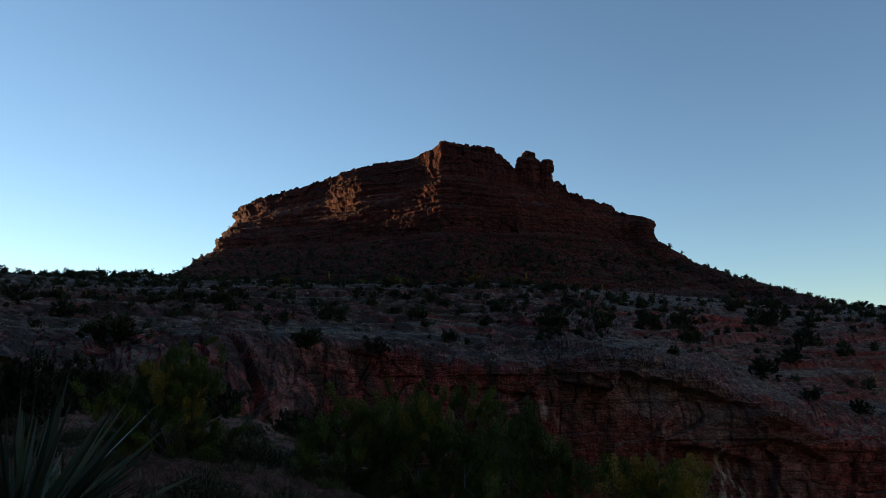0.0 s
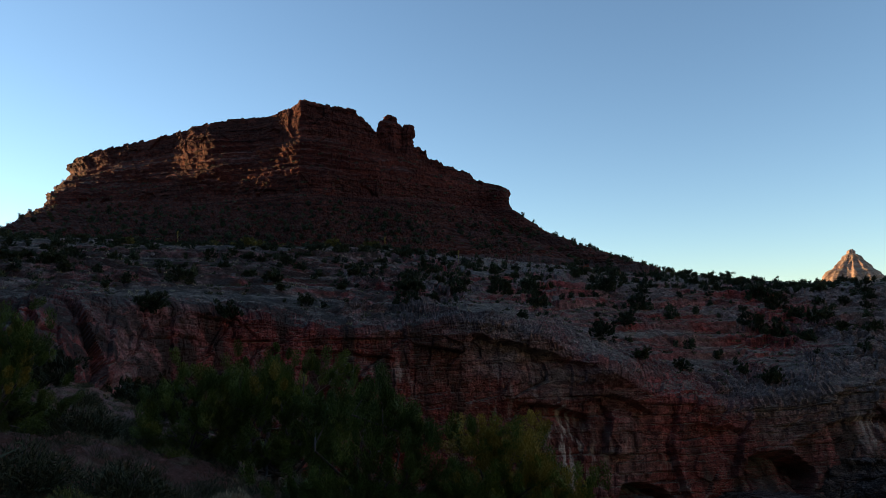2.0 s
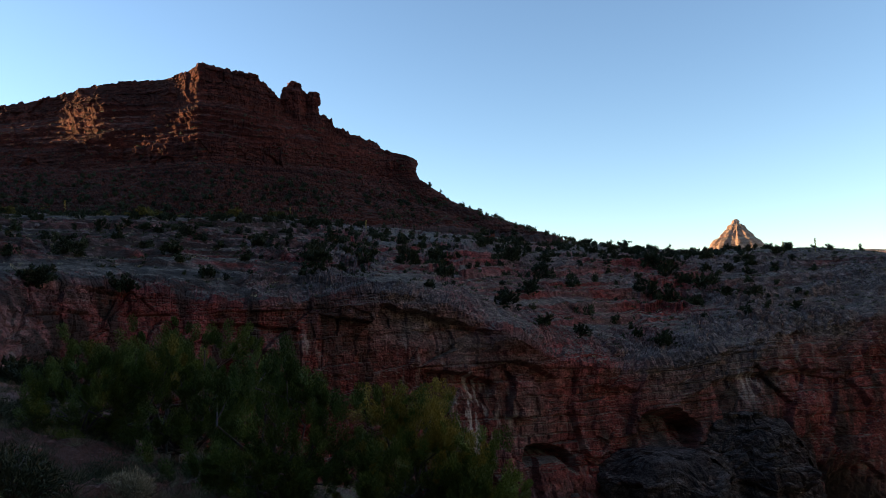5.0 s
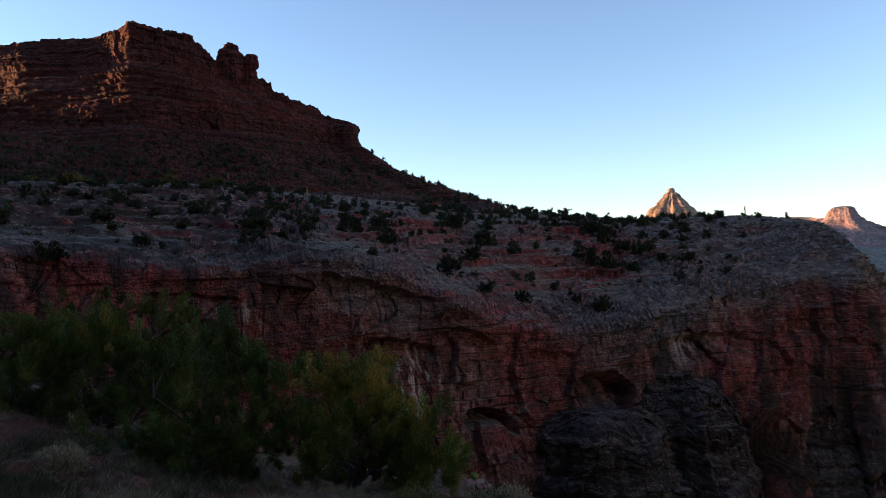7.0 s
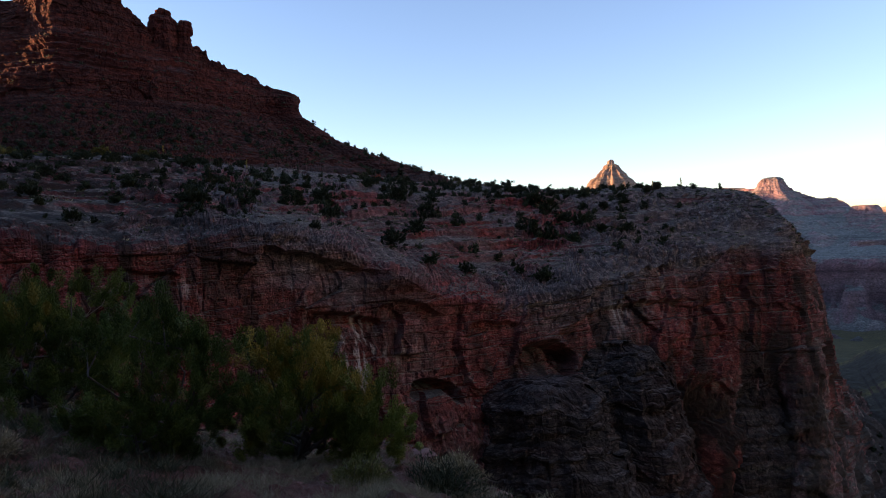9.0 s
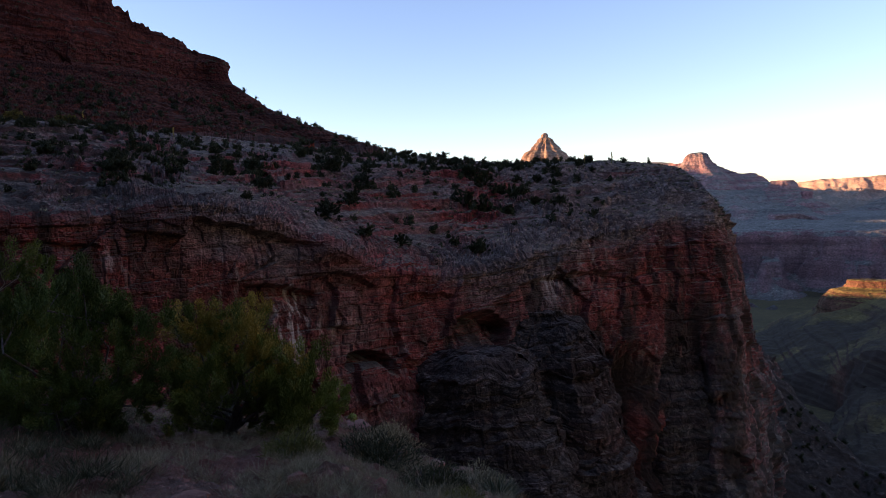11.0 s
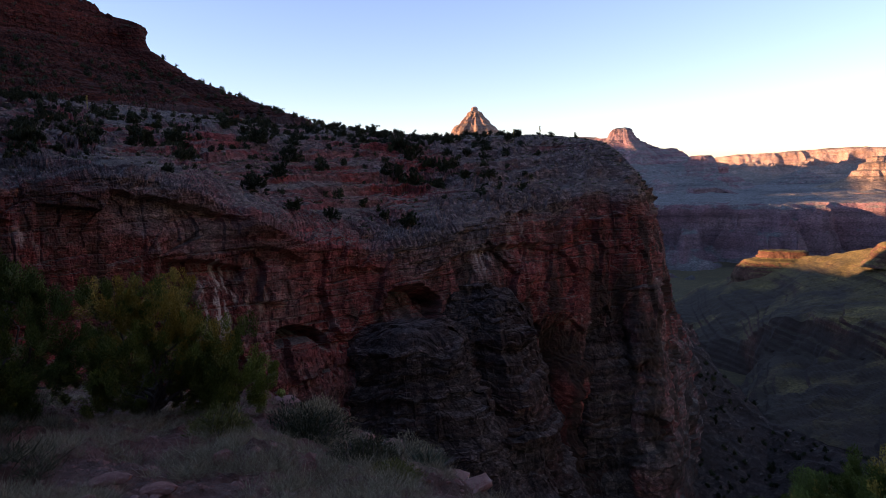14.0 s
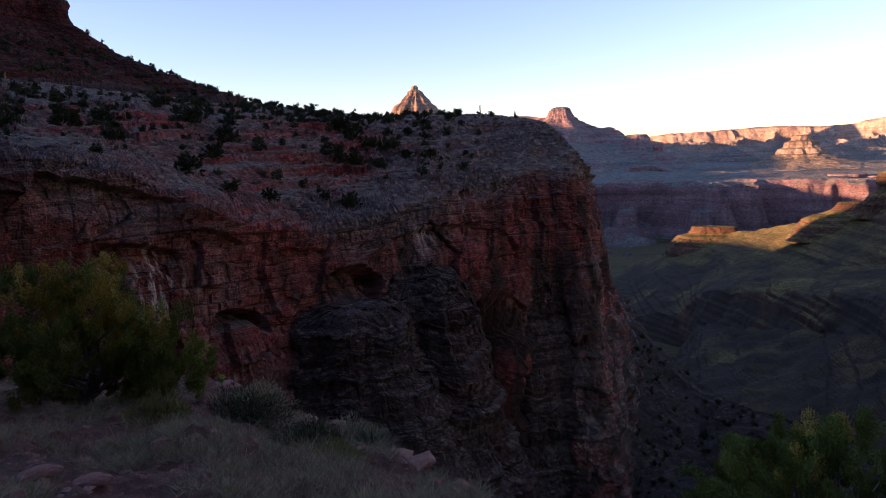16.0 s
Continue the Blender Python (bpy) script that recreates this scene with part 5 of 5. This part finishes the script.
OLIVE = plume_material("olive_foliage", (0.07, 0.075, 0.02), (0.19, 0.175, 0.045))
for k in range(16):
    q = on_wall(float(rng.uniform(-16, 14)), float(rng.uniform(6.85, 7.2)))
    if k == 0:
        olive = ob = juniper("olive_shrub", 141, 1.0, 0.6, 16, 5, 50, 0.2, 0.085, "yellow-green shrub along the talus foot", "bush", 0.0, OLIVE)
        ob["group"] = "yellow-green shrubs on the plateau"
    else:
        ob = copy_thing(olive, Matrix())
    size = float(rng.uniform(2.2, 3.8))
    ob.matrix_basis = pose(q[0], q[1], q[2] - 0.1, 0, 0, 53 * k) @ Matrix.Diagonal((size, size, size, 1))

RUST = plume_material("rust_red_foliage", (0.16, 0.035, 0.02), (0.34, 0.08, 0.04))
q = on_wall(-23.3, 4.9)
ob = juniper("rust_red_shrub", 140, 3.0, 1.7, 18, 5, 50, 0.55, 0.22, "rust-red shrub among the green bushes", "bush", 0.0, RUST)
ob.location = q


def agave_stalk(seed):
    r = np.random.default_rng(seed)
    thing = new("agave")
    part("stalk", mesh_from("stalk", *tube(limb((0, 0, 0), (r.normal() * 0.1, 0, 3.4), r, 0.02, 6), np.linspace(0.07, 0.03, 6), 6), STALK), thing, "dry yellow flower stalk")
    pods = []
    for k in range(26):
        z_ = 1.7 + 1.7 * k / 26
        a_ = r.uniform(0, 6.28)
        pods.append(tube([(0, 0, z_), (0.22 * math.cos(a_), 0.22 * math.sin(a_), z_ + 0.14)], [0.035, 0.055], 4))
    part("seed_head", mesh_from("seed_head", *joined(pods), STALK), thing)
    way = r.normal(size=(34, 3)) * np.array([1, 1, 0.4]) + np.array([0, 0, 0.5])
    part("rosette", mesh_from("rosette", *blades(np.zeros((34, 3)), way, 0.5, 0.09, r), YUCCA), thing, "spiky green leaf rosette")
    return tagged(thing, "agave with a tall dry flower stalk on the plateau", "plant", "agaves on the plateau")


for k, (bearing, rise, size) in enumerate(((9.4, 7.0, 1.6), (-6.9, 6.8, 1.5), (-13.0, 5.7, 1.5), (-47.6, 3.0, 1.25), (-45.5, 3.1, 1.0), (-19.6, 6.2, 1.2))):
    ob = agave_stalk(500 + k)
    q = on_wall(bearing, rise)
    ob.matrix_basis = pose(q[0], q[1], q[2] - 0.1, 0, 0, 50 * k) @ Matrix.Diagonal((size, size, size, 1))


def tufts(name, pts, size, count, mat, label, seed, spread=0.35, width=0.03, fan=0.75):
    """Many low tufts in one mesh."""
    r = np.random.default_rng(seed)
    pos = np.repeat(pts, count, axis=0)
    s_ = np.repeat(size, count)
    way = r.normal(size=pos.shape) * np.array([1, 1, 0.25]) * fan + np.array([0, 0, 1.0])
    pos = pos + r.normal(size=pos.shape) * (s_ * spread)[:, None] * np.array([1, 1, 0.05])
    v, f = blades(pos, way, s_ * r.uniform(0.5, 1.2, len(s_)), s_ * width, r)
    ob = new(name, mesh_from(name, v, f, mat))
    return tagged(ob, label, "grass", kind="stuff")


# low scrub and dry tufts over the bench and the talus
w_ = np.clip(between(WALL_W, [(0, 0), (0.95, 0.6), (1.2, 1), (2.6, 0.9), (2.95, 0.3), (3, 0), (6, 0)]) * (0.7 + 0.7 * vnoise(WALL_PTS / 12, 75)), 0, None) * area * seen
pick = WALL_PTS[rng.choice(len(WALL_PTS), 6500, replace=False, p=w_ / w_.sum())]
tufts("dry_scrub", pick[:3500], rng.uniform(0.2, 0.55, 3500), 12, SAGE, "pale dry grass tufts scattered over the rocky bench", 81, 0.45, 0.22)
tufts("green_scrub", pick[3500:], rng.uniform(0.3, 0.8, 3000), 16, SCRUB, "low dark scrub scattered over the rocky bench", 82, 0.4, 0.22)
w_ = np.clip(between(BUTTE_W, [(0, 0), (2, 0), (2.2, 0.3), (3, 0.3), (4.2, 0.3), (5, 1), (6, 1.5), (6.1, 0)]) * (0.6 + 0.6 * vnoise(BUTTE_PTS / 15, 76)), 0, None)
pick = BUTTE_PTS[rng.choice(len(BUTTE_PTS), 1500, replace=False, p=w_ / w_.sum())]
tufts("talus_scrub", pick, rng.uniform(0.5, 1.3, 1500), 16, SCRUB, "low scrub on the butte's talus slopes", 83, 0.4, 0.22)


def far_wood(name, pts, sizes, seed, label):
    """A thin wood along the skyline, too far to pick apart."""
    r = np.random.default_rng(seed)
    pieces = []
    for q, s_ in zip(pts, sizes):
        c = crown_points(r, 24, s_ * 0.55, s_ * 0.75, -0.1 * s_, 4)
        c = np.repeat(c, 12, axis=0) + r.normal(size=(len(c) * 12, 3)) * s_ * 0.08
        out = c - np.array([0, 0, 0.2 * s_])
        pieces.append(needles(q + c, r.normal(size=c.shape) + np.array([0, 0, 0.9]), s_ * r.uniform(0.12, 0.22, len(c)), s_ * 0.1, r, out / (np.linalg.norm(out, axis=1, keepdims=True) + 1e-6)))
    v = np.concatenate([q[0] for q in pieces])
    me = mesh_from(name, v, np.arange(len(v)).reshape(-1, 3), PINYON)
    me.attributes.new("tone", "FLOAT", "POINT").data.foreach_set("value", np.repeat(r.uniform(0, 1, len(pieces)), [len(q[0]) for q in pieces]).astype(np.float32))
    return tagged(new(name, me), label, "trees", kind="stuff")


ok = ((WALL_W > 0.72) & (WALL_W < 1.06) & seen_wide) * area
pick = WALL_PTS[rng.choice(len(WALL_PTS), 260, replace=False, p=ok / ok.sum())]
ok = np.clip(veg, 0, None) * (WALL_W < 2.9)
pick2 = WALL_PTS[rng.choice(len(WALL_PTS), 1400, replace=False, p=ok / ok.sum())]
far_wood("bench_scrub", pick2, rng.uniform(0.8, 3.0, 1400), 89, "scattered dark scrub bushes over the bench")
ok = ((WALL_W > 0.98) & (WALL_W < 1.3) & (WALL_B > -30) & (WALL_B < 36)) * (0.4 + 0.6 * vnoise(WALL_PTS / 20, 77)).clip(0) * area
pick3 = WALL_PTS[rng.choice(len(WALL_PTS), 260, replace=False, p=ok / ok.sum())]
far_wood("talus_bushes", talus_spots, rng.uniform(1.5, 3.6, len(talus_spots)), 91, "dark bushes scattered over the butte's talus")
far_wood("plateau_scrub", pick3, rng.uniform(2.2, 4.4, 260), 90, "dense dark scrub at the foot of the talus")
far_wood("skyline_wood", pick, rng.uniform(1.0, 2.2, 260), 88, "dark pinyon and juniper wood along the plateau's skyline")


def stone_mesh(name, seed, mat, flat=0.6):
    """A rough boulder: a cut and dented block."""
    r = np.random.default_rng(seed)
    bm = bmesh.new()
    bmesh.ops.create_icosphere(bm, subdivisions=2, radius=0.5)
    cuts = [(r.normal(size=3), r.uniform(0.24, 0.4)) for _ in range(8)]
    for v in bm.verts:
        c = np.array(v.co)
        for nn, dd in cuts:
            nn = nn / np.linalg.norm(nn)
            over = c @ nn - dd
            if over > 0:
                c = c - nn * over
        c = c * (1 + 0.035 * r.normal()) * np.array([1, 0.8, flat])
        v.co = c
    me = bpy.data.meshes.new(name)
    bm.to_mesh(me)
    bm.free()
    me.materials.append(mat)
    me.shade_flat()
    return me


def stone_material():
    mat, nodes, links, bsdf = shader("pinkish_stone")
    f = tex_noise(nodes, links, 3.0, 8, 0.7)
    o = nodes.new("ShaderNodeObjectInfo")
    c = ramp(nodes, links, f, [(0.3, (0.15, 0.052, 0.036)), (0.55, (0.32, 0.145, 0.105)), (0.75, (0.48, 0.33, 0.27))])
    tint = ramp(nodes, links, o.outputs["Random"], [(0, (0.7, 0.65, 0.65)), (1, (1.1, 1.0, 0.98))])
    links.new(mixed(nodes, links, 1.0, c, tint, "MULTIPLY"), bsdf.inputs["Base Color"])
    bsdf.inputs["Roughness"].default_value = 0.9
    bumped(nodes, links, bsdf, f, 0.5, 0.05)
    return mat


STONE = stone_material()
STONES = [stone_mesh("stone", 600 + k, STONE, 0.5 + 0.06 * k) for k in range(6)]
BOULDERS = [stone_mesh("boulder", 620 + k, WALL_ROCK, 0.55 + 0.07 * k) for k in range(6)]
for k in range(230):
    bearing = float(rng.uniform(-60, 36) if k < 150 else rng.uniform(-58, -22))
    re, _ = edge_at(bearing)
    dist = float(rng.uniform(3.2, min(18, re + 0.3)) if k < 150 else re - abs(rng.normal()) * 1.1 + 0.3)
    size = float(rng.uniform(0.04, 0.12) if k % 11 else rng.uniform(0.16, 0.28))
    x, y, z = near_at(bearing, dist)
    ob = new("stone", STONES[k % 6])
    ob.matrix_basis = pose(x, y, z + size * 0.08, float(rng.uniform(-15, 15)), float(rng.uniform(-15, 15)), float(rng.uniform(0, 360))) @ Matrix.Diagonal((size, size, size, 1))
    tagged(ob, "angular pinkish stone lying on the red soil", "stone", "stones on the near hillside")
# flat pale slabs along the edge
for bearing, dist, size in ((-35.5, 9.3, 0.9), (-33.0, 9.9, 0.6), (-41.0, 7.9, 0.9), (-43.0, 7.4, 0.6), (-38.5, 8.4, 0.5), (-26.5, 12.4, 0.9), (-14.0, 6.0, 0.36), (-12.0, 5.4, 0.28), (-17.5, 5.6, 0.32), (-30.0, 10.9, 0.5), (-46.0, 6.9, 0.5)):
    x, y, z = near_at(bearing, dist)
    ob = new("rock_slab", STONES[int(size * 10) % 6])
    ob.matrix_basis = pose(x, y, z + 0.03, 8, -6, bearing * 3) @ Matrix.Diagonal((size * 1.1, size * 0.8, size * 0.35, 1))
    tagged(ob, "pale pinkish rock slab set in the slope's edge", "rock", "slabs along the edge")

w_ = np.clip(between(WALL_W, [(0, 0), (1.3, 0.3), (2, 1), (2.95, 1), (3, 0), (6, 0)]), 0, None) * seen * area
for k, i in enumerate(rng.choice(len(WALL_PTS), 220, replace=False, p=w_ / w_.sum())):
    q = WALL_PTS[i]
    size = float(rng.uniform(0.7, 1.6) if k % 9 else rng.uniform(2.0, 3.2))
    ob = new("boulder", BOULDERS[k % 6])
    ob.matrix_basis = pose(*q, float(rng.uniform(-15, 15)), float(rng.uniform(-15, 15)), float(rng.uniform(0, 360))) @ Matrix.Diagonal((size, size, size, 1))
    tagged(ob, "weathered limestone boulder on the sloping bench", "boulder", "boulders on the bench")

# scrub and blocks strewn over the talus spur
SPUR_PTS = np.empty(len(spur.data.vertices) * 3, np.float32)
spur.data.vertices.foreach_get("co", SPUR_PTS)
SPUR_PTS = SPUR_PTS.reshape(-1, 3).astype(float)
ok = (bearing_of(SPUR_PTS) < -55) & (bearing_of(SPUR_PTS) > -76) & (rise_of(SPUR_PTS) > -27)
SPUR_PTS = SPUR_PTS[ok]
for k, q in enumerate(SPUR_PTS[rng.choice(len(SPUR_PTS), 150, replace=False)]):
    size = float(rng.uniform(0.5, 1.5) if k % 8 else rng.uniform(1.6, 3.0))
    ob = new("boulder", BOULDERS[k % 6])
    ob.matrix_basis = pose(*q, float(rng.uniform(-15, 15)), float(rng.uniform(-15, 15)), float(rng.uniform(0, 360))) @ Matrix.Diagonal((size, size, size, 1))
    tagged(ob, "fallen limestone block on the rubble slope", "boulder", "blocks on the talus spur")

pick = SPUR_PTS[rng.choice(len(SPUR_PTS), 420, replace=False)]
far_wood("spur_scrub", pick, rng.uniform(0.8, 2.4, 420), 92, "dark scrub scattered over the rubble slope")

# dry grass, sage and small shrubs on the near hillside
count = 6400
bear = rng.uniform(-62, 42, count * 3)
dist = 2.4 + (rng.random(count * 3) ** 1.5) * 40
re, _ = edge_at(bear)
xs, ys = -np.sin(np.radians(bear)) * dist, np.cos(np.radians(bear)) * dist
keep = (dist < re + 0.2) & ((bear < 2) | (rng.random(count * 3) < 0.3)) & (vnoise(np.stack([xs, ys, 0 * xs], 1) / 0.6, 91) + 0.9 * rng.random(count * 3) > 0.42)
gp = np.stack([xs, ys, near_height(xs, ys) - 0.01], 1)[keep][:count]
bear_p = rng.uniform(-66, 42, 13000)
dist_p = 2.2 + rng.random(13000) ** 1.4 * 22
re_p, _ = edge_at(bear_p)
ok_p = dist_p < re_p + 1.0
bear_p, dist_p = bear_p[ok_p], dist_p[ok_p]
xp, yp = -np.sin(np.radians(bear_p)) * dist_p, np.cos(np.radians(bear_p)) * dist_p
zp = near_height(xp, yp)
corners = np.array([(1, 0, 0), (-0.8, 0.3, 0), (0, 1, 0), (0.1, -0.9, 0), (0.2, 0.15, 0.4), (0, 0, -0.5)])
sides = [(0, 2, 4), (2, 1, 4), (1, 3, 4), (3, 0, 4)]
pieces = []
for x, y, z, s_ in zip(xp, yp, zp, rng.uniform(0.01, 0.042, len(xp)) * np.where(rng.random(len(xp)) < 0.1, 2.0, 1.0)):
    pieces.append((corners * s_ * rng.uniform(0.6, 1.4, (6, 3)) + np.array([x, y, z]), sides))
tagged(new("gravel", mesh_from("gravel", *joined(pieces), STONE)), "angular reddish gravel strewn over the slope", "gravel", kind="stuff")
tufts("dry_grass", gp, rng.uniform(0.07, 0.24, len(gp)), 90, SAGE, "grey-green dry bunchgrass covering the near slope", 84, 0.26, 0.012, 1.05)


bear_u = rng.uniform(-10, 42, 3600)
dist_u = 6.5 + rng.random(3600) ** 1.3 * 48
re_u, _ = edge_at(bear_u)
ok_u = dist_u < re_u + 1
xu, yu = -np.sin(np.radians(bear_u[ok_u])) * dist_u[ok_u], np.cos(np.radians(bear_u[ok_u])) * dist_u[ok_u]
tufts("undergrowth", np.stack([xu, yu, near_height(xu, yu) - 0.02], 1), rng.uniform(0.12, 0.32, len(xu)), 60, SCRUB, "dark low undergrowth between the junipers", 86, 0.35, 0.018, 1.0)


def round_shrub(name, seed, size, mat, label):
    r = np.random.default_rng(seed)
    thing = new(name)
    k = 5000
    v = r.normal(size=(k, 3))
    v[:, 2] = np.abs(v[:, 2])
    v /= np.linalg.norm(v, axis=1, keepdims=True)
    pos = v * np.array([0.5, 0.5, 0.42]) * r.uniform(0.35, 0.95, (k, 1)) * size * (1 + 0.25 * vnoise(v * 2.3, seed)[:, None])
    part("foliage", mesh_from("foliage", *needles(pos, v + r.normal(size=(k, 3)) * 0.8 + np.array([0, 0, 0.4]), size * r.uniform(0.035, 0.085, k), size * 0.012, r), mat), thing)
    stems = [tube(limb((0, 0, -0.03), v[j] * 0.4 * size, r, 0.2, 4), np.linspace(0.012, 0.004, 4) * size, 4) for j in range(24)]
    part("stem_cluster", mesh_from("stem_cluster", *joined(stems), BARK), thing)
    return tagged(thing, label, "shrub")


for k, (bearing, dist, size, mat, name, label) in enumerate((
    (15.8, 7.2, 0.85, RABBIT, "rabbitbrush", "rounded pale yellow-green shrub on the hillside"),
    (4.5, 9.0, 0.7, SAGE, "bunchgrass", "pale dry clump of bunchgrass under the junipers"),
    (-29.2, 11.2, 1.1, SAGE, "sagebrush", "grey leafless shrub at the canyon's edge"),
    (-37.0, 8.6, 0.9, SAGE, "sagebrush", "grey leafless shrub at the canyon's edge"),
    (-28.0, 8.6, 1.2, SCRUB, "dark_shrub", "dark twiggy shrub amid dry grass"),
    (-33.5, 7.4, 0.9, SCRUB, "dark_shrub", "dark twiggy shrub amid dry grass"),
    (-22.0, 8.0, 0.8, RABBIT, "rabbitbrush", "low green shrub amid dry grass"),
    (-36.0, 6.8, 0.7, RABBIT, "rabbitbrush", "low green shrub amid dry grass"),
    (24.0, 6.5, 1.2, SCRUB, "dark_shrub", "dark twiggy shrub amid dry grass"),
    (12.0, 8.6, 1.3, SCRUB, "dark_shrub", "dark twiggy shrub amid dry grass"),
    (18.5, 9.5, 1.4, SCRUB, "dark_shrub", "dark twiggy shrub amid dry grass"),
)):
    ob = round_shrub(name, 700 + k, size, mat, label)
    ob.location = near_at(bearing, dist, 0.02)


# brush between the hillside and the bench
for k in range(84):
    bearing = float(rng.uniform(4, 41))
    dist = float(rng.uniform(12, 52) if k < 50 else rng.uniform(5.5, 17))
    x, y, z = near_at(bearing, dist, 0.05)
    size = float(rng.uniform(0.9, 2.0)) * (1.0 if k < 50 else 0.6)
    ob = copy_thing(KINDS[k % 6], Matrix()) if k % 3 and dist > 22 else None
    if ob is None:
        ob = round_shrub("dark_shrub", 800 + k, size * 0.8, SCRUB, "dark twiggy shrub amid dry grass")
        ob.location = (x, y, z)
    else:
        ob.matrix_basis = pose(x, y, z, 0, 0, 37 * k) @ Matrix.Diagonal((size, size, size, 1))


def yucca(seed, size):
    r = np.random.default_rng(seed)
    thing = new("yucca")
    k = 120
    way = r.normal(size=(k, 3)) * np.array([1, 1, 0.3]) * 0.6 + np.array([0, 0, 0.75])
    part("leaf_rosette", mesh_from("leaf_rosette", *blades(r.normal(size=(k, 3)) * 0.03, way, size * r.uniform(0.75, 1.1, k), size * 0.04, r), YUCCA), thing)
    part("stem", mesh_from("stem", *tube([(0, 0, -0.1), (0, 0, 0.12)], [0.07, 0.06], 7), BARK), thing)
    return tagged(thing, "spiky narrow-leaved yucca on the slope", "yucca", "yuccas on the near hillside")


for k, (bearing, dist, size) in enumerate(((30.4, 6.8, 1.45), (27.5, 7.6, 0.8), (4.0, 5.4, 0.4), (-38.6, 8.2, 0.35))):
    ob = yucca(760 + k, size)
    ob.location = near_at(bearing, dist)
